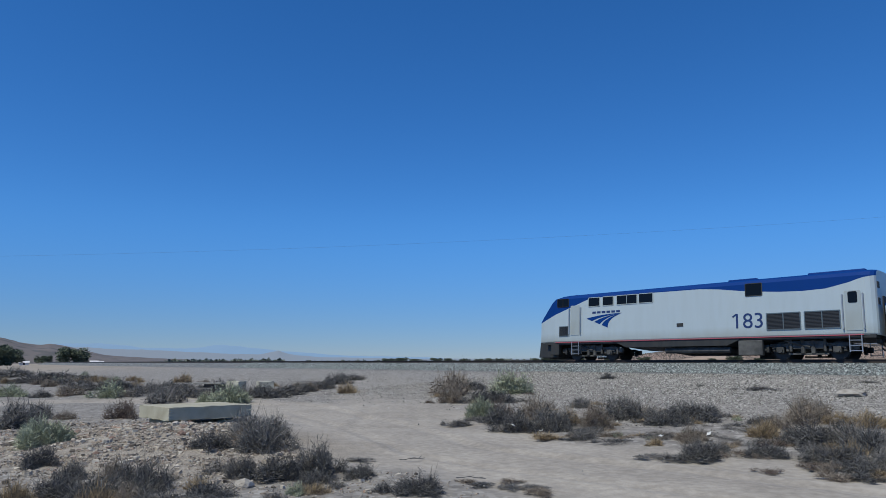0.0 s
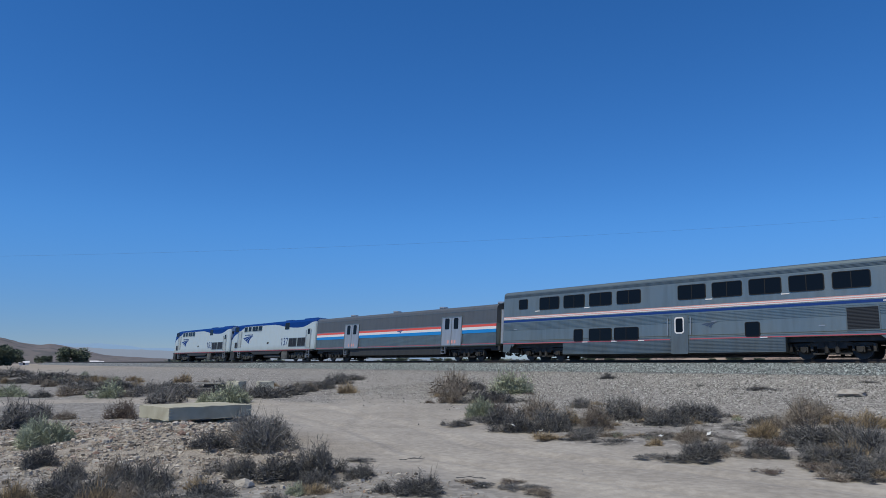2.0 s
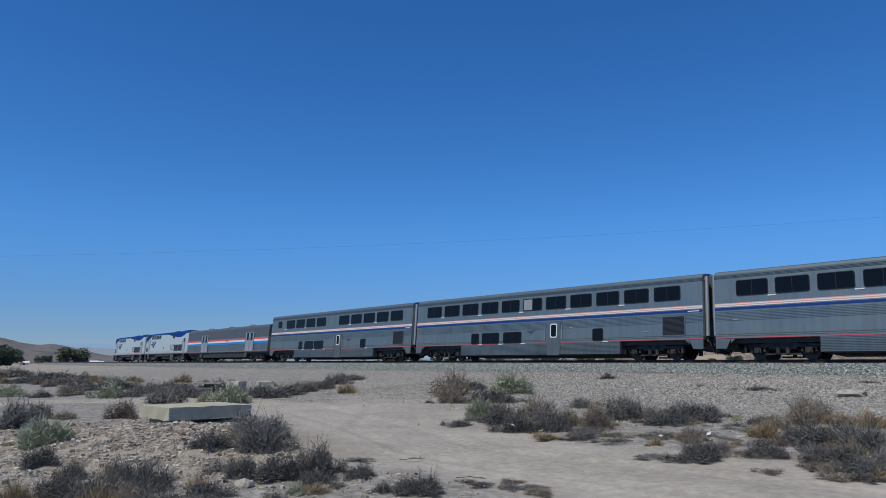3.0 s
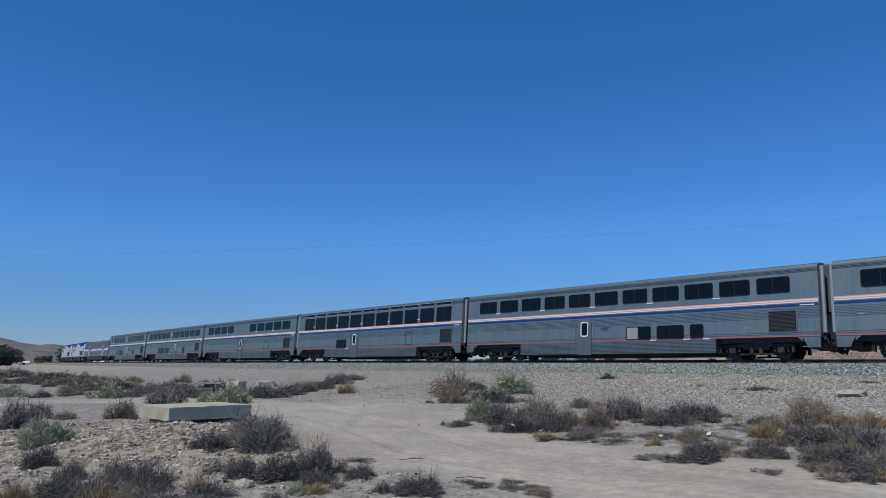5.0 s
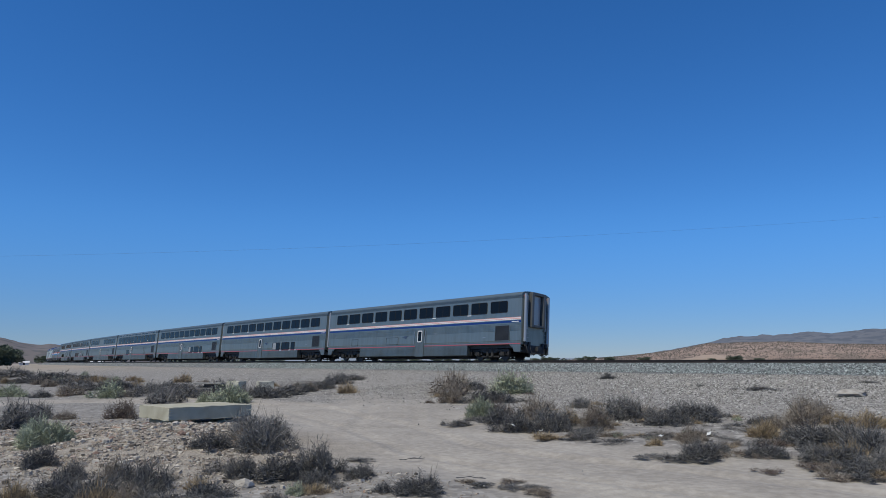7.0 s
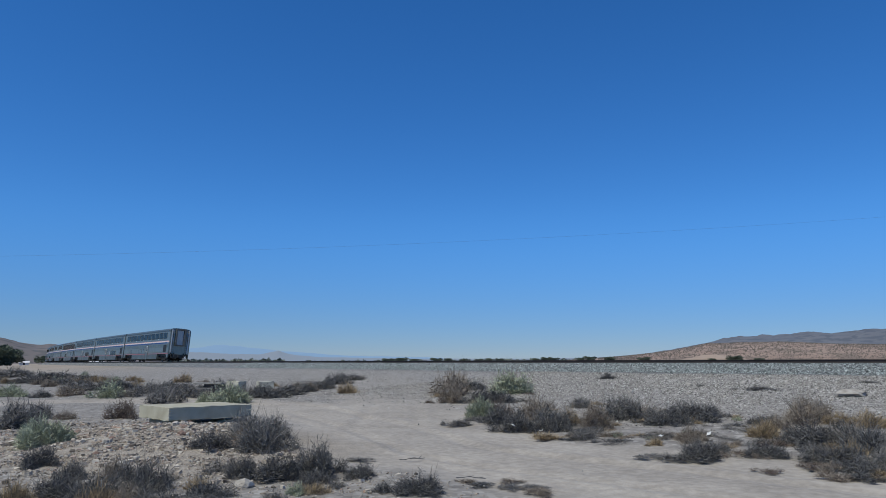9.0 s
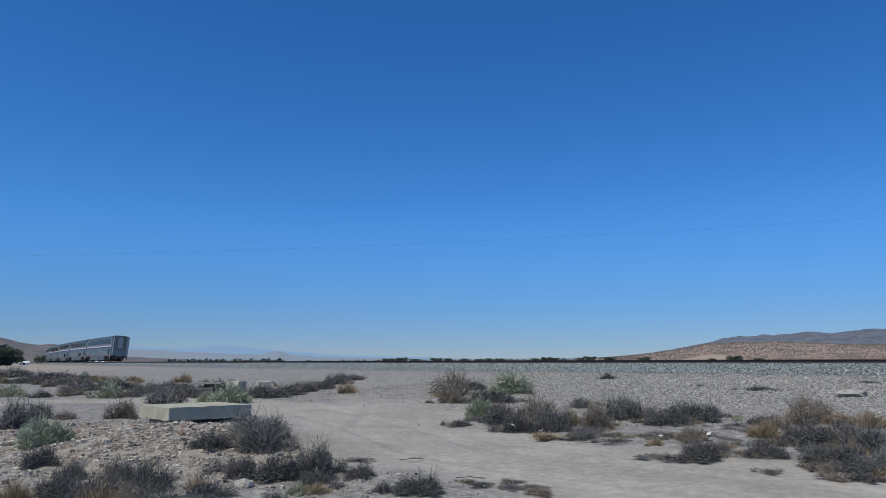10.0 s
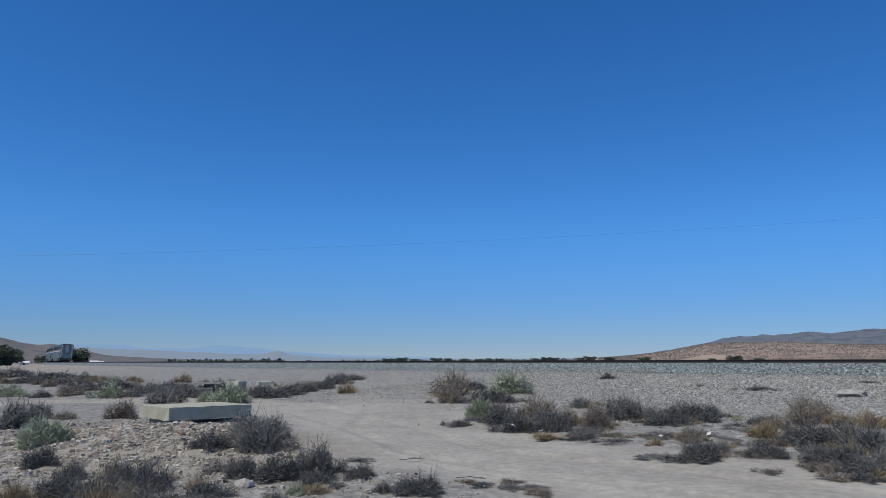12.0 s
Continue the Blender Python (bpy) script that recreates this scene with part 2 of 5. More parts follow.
def ballast_material():
    m = mat("crushed_stone", (0.3, 0.3, 0.3), 0.9)
    n, l = m.node_tree.nodes, m.node_tree.links
    tc = n.new("ShaderNodeTexCoord")
    v = n.new("ShaderNodeTexVoronoi")
    v.inputs["Scale"].default_value = 13.0
    l.new(tc.outputs["Object"], v.inputs["Vector"])
    s = n.new("ShaderNodeSeparateColor")
    l.new(v.outputs["Color"], s.inputs[0])
    r = n.new("ShaderNodeValToRGB")
    for i, c in enumerate(((0.05, 0.054, 0.056), (0.12, 0.128, 0.13), (0.21, 0.222, 0.222), (0.38, 0.39, 0.385))):
        e = r.color_ramp.elements[i] if i < 2 else r.color_ramp.elements.new(1.0)
        e.position, e.color = (0.0, 0.4, 0.75, 1.0)[i], (*c, 1)
    l.new(s.outputs[0], r.inputs[0])
    nz = n.new("ShaderNodeTexNoise")
    nz.inputs["Scale"].default_value = 0.7
    l.new(tc.outputs["Object"], nz.inputs["Vector"])
    mx = n.new("ShaderNodeMix")
    mx.data_type, mx.blend_type = "RGBA", "MIX"
    mx.inputs[7].default_value = (0.25, 0.235, 0.215, 1)
    mr = n.new("ShaderNodeMapRange")
    mr.inputs[1].default_value, mr.inputs[2].default_value, mr.inputs[4].default_value = 0.45, 0.7, 0.4
    l.new(nz.outputs[0], mr.inputs[0]), l.new(mr.outputs[0], mx.inputs[0])
    l.new(r.outputs[0], mx.inputs[6]), l.new(mx.outputs[2], n["Principled BSDF"].inputs["Base Color"])
    bp = n.new("ShaderNodeBump")
    bp.inputs["Strength"].default_value, bp.inputs["Distance"].default_value = 1.0, 0.08
    bp.invert = True
    l.new(v.outputs["Distance"], bp.inputs["Height"]), l.new(bp.outputs[0], n["Principled BSDF"].inputs["Normal"])
    return m


M_STONES = ballast_material()
bed = swept("ballast_bed", [(-4.6, -0.95), (-3.7, -0.70), (-3.2, -0.60), (-1.75, -0.165), (-1.35, -0.14), (1.35, -0.33), (1.85, -0.38), (4.4, -1.2)], S_LIST, M_STONES, cant=0.0)
tagged(bed, "grey crushed-stone ballast bank under the rails", "ballast", kind="structure")
HEAD = [(-0.075, -0.175), (-0.075, -0.16), (-0.012, -0.14), (-0.012, -0.045), (-0.036, -0.035), (-0.036, 0.0), (0.036, 0.0), (0.036, -0.035), (0.012, -0.045), (0.012, -0.14), (0.075, -0.16), (0.075, -0.175)]
for side in (-0.755, 0.755):
    rl = swept("rail", [(y + side, z) for y, z in HEAD], S_LIST, M_RAIL, closed=True)
    tagged(rl, "long rusty steel rail on wooden ties", "rail", "the two rails", kind="structure")
tie_mesh = link_bm("tie", boxed(-0.115, 0.115, -1.3, 1.3, -0.36, -0.177, 0.012), M_TIE)
tie_mesh.parent = bed
for i in range(300):
    t = tie_mesh if i == 0 else new("tie", tie_mesh.data)
    t.parent = bed
    t.matrix_basis = track_pose(24 - 0.53 * i) @ pose(0, random.uniform(-0.04, 0.04), random.uniform(-0.012, 0.006), 0, 0, random.uniform(-0.8, 0.8))


def pebble_shapes(count):
    """Small irregular stones, as arrays of corners."""
    rng = np.random.default_rng(5)
    base = np.array([(1, 0, 0), (-1, 0, 0), (0, 1, 0), (0, -1, 0), (0, 0, 1), (0, 0, -1)], float)
    return [base * rng.uniform(0.6, 1.25, (6, 1)) * rng.uniform(0.6, 1.2, (1, 3)) + rng.uniform(-0.18, 0.18, (6, 3)) for _ in range(count)]


OCTA = [(0, 2, 4), (2, 1, 4), (1, 3, 4), (3, 0, 4), (2, 0, 5), (1, 2, 5), (3, 1, 5), (0, 3, 5)]


CUBE = [(0, 1, 3, 2), (4, 6, 7, 5), (0, 4, 5, 1), (2, 3, 7, 6), (1, 5, 7, 3)]      # the buried face is left off


def block_shapes(count):
    rng = np.random.default_rng(6)
    base = np.array([(x, y, z) for x in (-1, 1) for y in (-1, 1) for z in (-1, 1)], float) * 0.72
    return [base * rng.uniform(0.7, 1.15, (1, 3)) + rng.uniform(-0.36, 0.36, (8, 3)) for _ in range(count)]


def pebbles(name, places, material, label, angular=False, half=False):
    """Many loose stones in one mesh; places: rows of x, y, z, size."""
    places = np.array(list(places), float)
    rng, n = np.random.default_rng(9), len(places)
    shapes = np.array(block_shapes(24) if angular else pebble_shapes(24))[np.arange(n) % 24] * places[:, 3, None, None]
    a = rng.uniform(0, 6.283, n)[:, None]
    c, d = np.cos(a), np.sin(a)
    v = np.stack([c * shapes[..., 0] - d * shapes[..., 1], d * shapes[..., 0] + c * shapes[..., 1], 0.95 * shapes[..., 2]], -1) + places[:, None, :3]
    verts = v.reshape(-1, 3).tolist()
    kind = np.array(CUBE if angular else OCTA[:4] if half else OCTA)      # half: the buried underside is left off
    faces = (kind[None] + v.shape[1] * np.arange(n)[:, None, None]).reshape(-1, kind.shape[1]).tolist()
    return tagged(grid_mesh(name, verts, faces, material, False), label, "stones", kind="stuff")


def island_stone(name, stops):
    m = mat(name, stops[0], 0.9)
    n, l = m.node_tree.nodes, m.node_tree.links
    g = n.new("ShaderNodeNewGeometry")
    r = n.new("ShaderNodeValToRGB")
    while len(r.color_ramp.elements) < len(stops):
        r.color_ramp.elements.new(0.5)
    for i, (e, c) in enumerate(zip(r.color_ramp.elements, stops)):
        e.position, e.color = i / (len(stops) - 1), (*c, 1)
    l.new(g.outputs["Random Per Island"], r.inputs[0]), l.new(r.outputs[0], n["Principled BSDF"].inputs["Base Color"])
    return m


M_PEBBLE = island_stone("loose_stone", [(0.035, 0.033, 0.031), (0.12, 0.112, 0.10), (0.23, 0.215, 0.19), (0.32, 0.30, 0.27), (0.52, 0.50, 0.465)])
M_RUBBLE = island_stone("rubble_stone", [(0.10, 0.083, 0.067), (0.29, 0.245, 0.193), (0.39, 0.34, 0.275), (0.50, 0.455, 0.385), (0.31, 0.215, 0.16)])
M_CHIP = island_stone("ballast_stone", [(0.03, 0.036, 0.038), (0.09, 0.105, 0.105), (0.19, 0.215, 0.21), (0.29, 0.32, 0.31), (0.50, 0.54, 0.52)])


def scatter_stones():
    rng = np.random.default_rng(3)
    # ballast face on the camera's side
    s = rng.uniform(-75, 16, 46000)
    u = rng.uniform(0, 1, 46000)
    q = -3.5 + 2.0 * u
    z = np.interp(q, [-3.7, -3.2, -1.75, -1.35], [-0.70, -0.60, -0.18, -0.16])
    rows = []
    for a, b, c, d in zip(s, q, z, rng.uniform(0.026, 0.062, 46000)):
        x, y, h = on_track(a)
        rows.append((x + b * math.sin(h), y + b * math.cos(h), c + 0.01, d))
    pebbles("ballast_stones", rows, M_CHIP, "loose grey crushed stones on the ballast bank", half=True)
    # the stony slope below the ballast, and the open ground
    n = 250000
    x, y = rng.uniform(-62, 3, n), rng.uniform(-37, -3.4, n)
    near = np.arange(n) < 190000
    x[near], y[near] = rng.uniform(-30, 1, 190000), rng.uniform(-24, -3.4, 190000)
    q, _ = track_offset(x, y)
    dense = np.interp(q, [-30, -24, -19, -14, -9, -3.6], [0.10, 0.22, 0.55, 0.8, 1.0, 1.0]) * (0.8 + 0.35 * wobble(x, y, 0.6, 8.0))
    ok = (rng.uniform(0, 1, n) < dense * (1 - 0.93 * road_share(x, y))) & (q < -3.5) & (y > -38.8 - 1.9 * x - 80)
    x, y = x[ok], y[ok]
    size = np.interp(track_offset(x, y)[0], [-22, -12, -4], [0.011, 0.024, 0.027]) + 0.032 * rng.uniform(0, 1, len(x)) ** 3
    pebbles("gravel", zip(x, y, ground_z(x, y) - 0.15 * size, size), M_PEBBLE, "pale loose gravel scattered over the dry slope", half=True)
    n = 60000
    x, y = rng.normal(MOUND[0] - 0.4, 2.9, n), rng.normal(MOUND[1], 2.0, n)
    size = 0.007 + 0.013 * rng.uniform(0, 1, n) ** 2 + 0.045 * rng.uniform(0, 1, n) ** 30
    ok = (road_share(x, y) < 0.3) & (np.hypot(x - EYE[0], y - EYE[1]) > 4)
    x, y, size = x[ok], y[ok], size[ok]
    pebbles("rubble", zip(x, y, ground_z(x, y) + 0.02 * wobble(x, y, 5.1, 2.0), size), M_RUBBLE, "brown and grey broken stones heaped beside the slab", True)


scatter_stones()


# ---- distance ----
def ridge(name, label, near, far, profile, material, rough=0.10, seed=0.0):
    """Hills between two distances; profile: (degrees from the camera's axis, crest height in metres)."""
    az = np.radians(np.linspace(profile[0][0], profile[-1][0], 220))
    crest = np.interp(np.degrees(az), [p[0] for p in profile], [p[1] for p in profile])
    t = np.linspace(0, 1, 30)
    r = near + (far - near) * t
    shape = np.sin(np.pi * np.clip(t, 0, 1)) ** 0.8
    a = radians(90 - YAW) - az
    x = EYE[0] + np.outer(r, np.cos(a))
    y = EYE[1] + np.outer(r, np.sin(a))
    f = 14.0 / (far - near)
    fold = 1 + rough * wobble(x, y, f, seed) + 0.5 * rough * wobble(x, y, f * 3.1, seed + 1) + 0.3 * rough * wobble(x, y, f * 8.3, seed + 2)
    z = np.outer(shape, crest) * fold + base_z(x, y) * (1 - shape[:, None]) - 3 * (1 - shape[:, None])
    n = len(az)
    verts = np.stack([x, y, z], -1).reshape(-1, 3).tolist()
    faces = [(i * n + j, i * n + j + 1, (i + 1) * n + j + 1, (i + 1) * n + j) for i in range(29) for j in range(n - 1)]
    tagged(grid_mesh(name, verts, faces, material), label, "hills", kind="structure")
    return x, y, z


def scrub_hill(name, soil, scrub, scale, share=0.5):
    m = grainy(name, [soil[0], soil[1]], 0.012, rough=1.0, bump=0.2, dist=1.0)
    n, l = m.node_tree.nodes, m.node_tree.links
    b = n["Principled BSDF"]
    old = b.inputs["Base Color"].links[0].from_socket
    tc = n.new("ShaderNodeTexCoord")
    v = n.new("ShaderNodeTexNoise")
    v.inputs["Scale"].default_value, v.inputs["Detail"].default_value = scale, 3
    l.new(tc.outputs["Object"], v.inputs["Vector"])
    mr = n.new("ShaderNodeMapRange")
    mr.inputs[1].default_value, mr.inputs[2].default_value = share, share + 0.08
    l.new(v.outputs[0], mr.inputs[0])
    mx = n.new("ShaderNodeMix")
    mx.data_type = "RGBA"
    mx.inputs[7].default_value = (*scrub, 1)
    l.new(mr.outputs[0], mx.inputs[0]), l.new(old, mx.inputs[6]), l.new(mx.outputs[2], b.inputs["Base Color"])
    return m


# Distance haze put into a material: dark base with a pale blue glow.
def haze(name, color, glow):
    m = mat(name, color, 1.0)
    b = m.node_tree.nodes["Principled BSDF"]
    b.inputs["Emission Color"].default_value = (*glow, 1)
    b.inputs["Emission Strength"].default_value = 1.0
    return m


M_HILL_RED = scrub_hill("red_brown_hill", ((0.25, 0.172, 0.132), (0.34, 0.258, 0.203)), (0.19, 0.145, 0.112), 0.05, 0.52)
# bluish tint stands for the air in front of these hills
M_HILL_GREY = scrub_hill("hazed_grey_hill", ((0.10, 0.11, 0.132), (0.135, 0.142, 0.16)), (0.085, 0.096, 0.118), 0.03, 0.5)
# tan greyed down, so the colour carries some haze
M_HILL_LEFT = scrub_hill("hazed_tan_hill", ((0.115, 0.10, 0.097), (0.155, 0.135, 0.125)), (0.09, 0.085, 0.082), 0.03, 0.52)
M_FAR_RANGE = haze("far_range_haze", (0.05, 0.06, 0.07), (0.15, 0.25, 0.42))
M_FAR_NEAR = haze("pale_range_haze", (0.10, 0.09, 0.08), (0.115, 0.16, 0.24))
red_hill = ridge("hill_red", "low red-brown hills dotted with dry scrub", 500, 1100, [(8, 1), (12, 4), (15.4, 8), (18, 12), (20.5, 19), (23, 20), (26, 19), (30, 17), (35, 15), (40, 14)], M_HILL_RED, 0.05, 1.0)
ridge("hill_grey", "bare desert hills in a painted blue-grey haze tint", 1800, 3000, [(13, 8), (18, 40), (20.5, 58), (22.4, 76), (24.5, 84), (26, 82), (27.8, 90), (29, 85), (31.5, 93), (36, 85), (42, 60)], M_HILL_GREY, 0.08, 2.0)
ridge("hill_tan", "tan desert hills, greyed with painted haze, behind the bend of the track", 1200, 2300, [(-45, 60), (-38, 70), (-34, 62), (-32.2, 52), (-31, 40), (-30, 36), (-29.2, 38), (-27.5, 28), (-25.5, 15), (-22, 9), (-16, 4)], M_HILL_LEFT, 0.08, 3.0)
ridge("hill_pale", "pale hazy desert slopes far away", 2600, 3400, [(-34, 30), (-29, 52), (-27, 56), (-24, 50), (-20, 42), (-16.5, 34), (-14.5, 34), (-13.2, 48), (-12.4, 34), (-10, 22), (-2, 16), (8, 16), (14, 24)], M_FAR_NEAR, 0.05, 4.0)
ridge("mountain_range", "mountains on the horizon, faint and blue from painted haze", 3800, 4600, [(-34, 60), (-28, 98), (-26, 100), (-23, 80), (-20, 76), (-17.4, 98), (-16, 90), (-13, 66), (-8, 40), (0, 28)], M_FAR_RANGE, 0.05, 5.0)


M_SCRUB = grainy("hill_scrub", [(0.09, 0.078, 0.064), (0.15, 0.125, 0.10)], 0.5)


def hill_scrub():
    """Countless small bushes on the red hills."""
    x, y, z = red_hill
    rng = np.random.default_rng(14)
    verts, faces = [], []
    for _ in range(14000):
        i, j = rng.integers(1, 17), rng.integers(30, x.shape[1] - 2)
        u, v = rng.uniform(0, 1, 2)
        c = [(1 - u) * ((1 - v) * a[i, j] + v * a[i, j + 1]) + u * ((1 - v) * a[i + 1, j] + v * a[i + 1, j + 1]) for a in (x, y, z)]
        s = 0.3 + 0.45 * rng.uniform(0, 1) ** 2
        k = len(verts)
        verts += [(c[0] - s, c[1], c[2]), (c[0] + s * 0.5, c[1] - s * 0.87, c[2]), (c[0] + s * 0.5, c[1] + s * 0.87, c[2]), (c[0] + rng.uniform(-0.4, 0.4), c[1], c[2] + s * 1.1)]
        faces += [(k, k + 1, k + 3), (k + 1, k + 2, k + 3), (k + 2, k, k + 3)]
    tagged(grid_mesh("hill_scrub", verts, faces, M_SCRUB, False), "dark dots of dry scrub on the red hills", "scrub", kind="stuff")


hill_scrub()
M_SAND_CUT = grainy("pale_sand_cut", [(0.29, 0.215, 0.16), (0.36, 0.28, 0.215)], 0.3, rough=1.0)
ridge("hill_sand", "pale sandy cut at the foot of the red hills", 400, 500, [(17.6, 0.5), (19.0, 2.0), (20.3, 4.2), (21.2, 4.8), (22.2, 3.6), (23.4, 1.6), (25, 0.5)], M_SAND_CUT, 0.06, 6.0)


# ---- the train ----
def streaked(name, color, rough, metal, dirt=(0.16, 0.14, 0.12), amount=0.35, low=0.0):
    """Painted or bare metal with fine streaks, blotchy dust and slight dents."""
    m = mat(name, color, rough, metal)
    n, l = m.node_tree.nodes, m.node_tree.links
    b = n["Principled BSDF"]
    tc = n.new("ShaderNodeTexCoord")
    mp = n.new("ShaderNodeMapping")
    mp.inputs["Scale"].default_value = (2.2, 2.2, 0.35)
    l.new(tc.outputs["Object"], mp.inputs[0])
    a = n.new("ShaderNodeTexNoise")
    a.inputs["Scale"].default_value, a.inputs["Detail"].default_value = 1.6, 7
    c = n.new("ShaderNodeTexNoise")
    c.inputs["Scale"].default_value, c.inputs["Detail"].default_value = 0.5, 3
    l.new(mp.outputs[0], a.inputs["Vector"]), l.new(tc.outputs["Object"], c.inputs["Vector"])
    ra = n.new("ShaderNodeMapRange")
    ra.inputs[1].default_value, ra.inputs[2].default_value, ra.inputs[4].default_value = 0.42, 0.75, amount
    l.new(a.outputs[0], ra.inputs[0])
    fac = ra.outputs[0]
    if low:
        sep = n.new("ShaderNodeSeparateXYZ")
        l.new(tc.outputs["Object"], sep.inputs[0])
        rz = n.new("ShaderNodeMapRange")
        rz.inputs[1].default_value, rz.inputs[2].default_value = low, low - 0.5
        rz.inputs[4].default_value = 0.9
        l.new(sep.outputs[2], rz.inputs[0])
        mx = n.new("ShaderNodeMath")
        mx.operation, mx.use_clamp = "MULTIPLY_ADD", True
        l.new(c.outputs[0], mx.inputs[0]), l.new(rz.outputs[0], mx.inputs[1]), l.new(fac, mx.inputs[2])
        fac = mx.outputs[0]
    mix = n.new("ShaderNodeMix")
    mix.data_type = "RGBA"
    mix.inputs[6].default_value, mix.inputs[7].default_value = (*color, 1), (*dirt, 1)
    l.new(fac, mix.inputs[0]), l.new(mix.outputs[2], b.inputs["Base Color"])
    rr = n.new("ShaderNodeMapRange")
    rr.inputs[3].default_value, rr.inputs[4].default_value = max(0.05, rough - 0.12), min(1, rough + 0.18)
    l.new(c.outputs[0], rr.inputs[0]), l.new(rr.outputs[0], b.inputs["Roughness"])
    bp = n.new("ShaderNodeBump")
    bp.inputs["Strength"].default_value, bp.inputs["Distance"].default_value = 0.12, 0.02
    l.new(c.outputs[0], bp.inputs["Height"]), l.new(bp.outputs[0], b.inputs["Normal"])
    return m


M_WHITE = streaked("loco_white", (0.45, 0.515, 0.53), 0.34, 0.15, (0.29, 0.295, 0.25), 0.12, 1.75)
M_BLUE = streaked("loco_blue", (0.002, 0.036, 0.19), 0.6, 0.0, (0.004, 0.034, 0.155), 0.2)
for dull in (M_BLUE,):
    dull.node_tree.nodes["Principled BSDF"].inputs["Specular IOR Level"].default_value = 0.12
M_STEEL = streaked("stainless_side", (0.265, 0.292, 0.27), 0.36, 0.76, (0.165, 0.165, 0.145), 0.4, 1.3)
M_STEEL2 = streaked("stainless_bright", (0.42, 0.43, 0.44), 0.38, 0.6, (0.25, 0.24, 0.22), 0.3)
M_BAGTOP = streaked("baggage_grey", (0.115, 0.125, 0.135), 0.5, 0.4, (0.055, 0.06, 0.065), 0.3)
# roof metal, coloured darker and bluer than the side steel
M_ROOF = streaked("car_roof", (0.13, 0.168, 0.188), 0.45, 0.5, (0.10, 0.118, 0.128), 0.3)
M_ROOF.node_tree.nodes["Principled BSDF"].inputs["Specular IOR Level"].default_value = 0.2
M_RED = mat("stripe_red", (0.44, 0.085, 0.115), 0.5)
M_BRIGHTRED = mat("stripe_bright_red", (0.62, 0.085, 0.065), 0.45)
M_STRIPE_WHITE = mat("stripe_white", (0.66, 0.64, 0.63), 0.45)
M_PINK = mat("stripe_faded_red", (0.60, 0.30, 0.27), 0.45)
M_STRIPE_BLUE = mat("stripe_blue", (0.004, 0.032, 0.17), 0.45)
M_FADED = mat("faded_emblem", (0.05, 0.075, 0.125), 0.5)
M_GANGWAY = streaked("gangway_steel", (0.12, 0.125, 0.125), 0.5, 0.3, (0.05, 0.05, 0.048), 0.6)
M_BAGBLUE = mat("stripe_sky_blue", (0.012, 0.20, 0.52), 0.4)
M_GLASS = mat("tinted_glass", (0.005, 0.006, 0.007), 0.12)
M_GLASS.node_tree.nodes["Principled BSDF"].inputs["Specular IOR Level"].default_value = 0.2
M_RUBBER = mat("gasket_rubber", (0.005, 0.005, 0.006), 0.8)
M_BLIND = streaked("drawn_blind", (0.30, 0.32, 0.33), 0.5, 0.2)
M_TRUCK = grainy("greasy_truck_iron", [(0.010, 0.0095, 0.009), (0.026, 0.024, 0.022), (0.055, 0.050, 0.044)], 3.0, rough=0.7, metal=0.2)
# lit copy of the truck iron, the light put into paler colours
M_TRUCKLIT = grainy("lit_truck_iron", [(0.018, 0.019, 0.019), (0.05, 0.051, 0.05), (0.10, 0.10, 0.096)], 3.0, rough=0.75)
M_WHEEL = mat("wheel_steel", (0.045, 0.042, 0.04), 0.5, 0.5)
M_DARK = streaked("underframe_dark", (0.025, 0.027, 0.028), 0.6, 0.1, (0.06, 0.055, 0.05), 0.5)
M_GRILLE = mat("grille_dark", (0.012, 0.012, 0.013), 0.6)
M_SLAT = mat("grille_slat", (0.05, 0.052, 0.054), 0.5, 0.4)
M_NUM = mat("number_navy", (0.01, 0.03, 0.12), 0.5)


def extrude_profile(bm, prof, x0, x1, mats=None, caps=True):
    """A closed or open profile of (y, z) swept from x0 to x1; mats: a material index for each side."""
    a = [bm.verts.new((x0, y, z)) for y, z in prof]
    b = [bm.verts.new((x1, y, z)) for y, z in prof]
    n = len(prof)
    for j in range(n):
        k = (j + 1) % n
        f = bm.faces.new((a[j], b[j], b[k], a[k]))
        if mats:
            f.material_index = mats[j]
    if caps:
        bm.faces.new(a)
        bm.faces.new(b[::-1])
    return bm


def rounded_rect(w, h, r, seg=3):
    pts = []
    for cx, cy, a0 in ((w / 2 - r, h / 2 - r, 0), (-w / 2 + r, h / 2 - r, 90), (-w / 2 + r, -h / 2 + r, 180), (w / 2 - r, -h / 2 + r, 270)):
        for i in range(seg + 1):
            a = radians(a0 + 90 * i / seg)
            pts.append((cx + r * math.cos(a), cy + r * math.sin(a)))
    return pts


def plate(bm, pts, y0, y1, cx=0.0, cz=0.0):
    """A flat plate of outline pts (x, z), from depth y0 (back) to y1 (front)."""
    a = [bm.verts.new((cx + x, y0, cz + z)) for x, z in pts]
    b = [bm.verts.new((cx + x, y1, cz + z)) for x, z in pts]
    n = len(pts)
    for i in range(n):
        k = (i + 1) % n
        bm.faces.new((a[i], a[k], b[k], b[i]))
    bm.faces.new(b), bm.faces.new(a[::-1])
    return bm


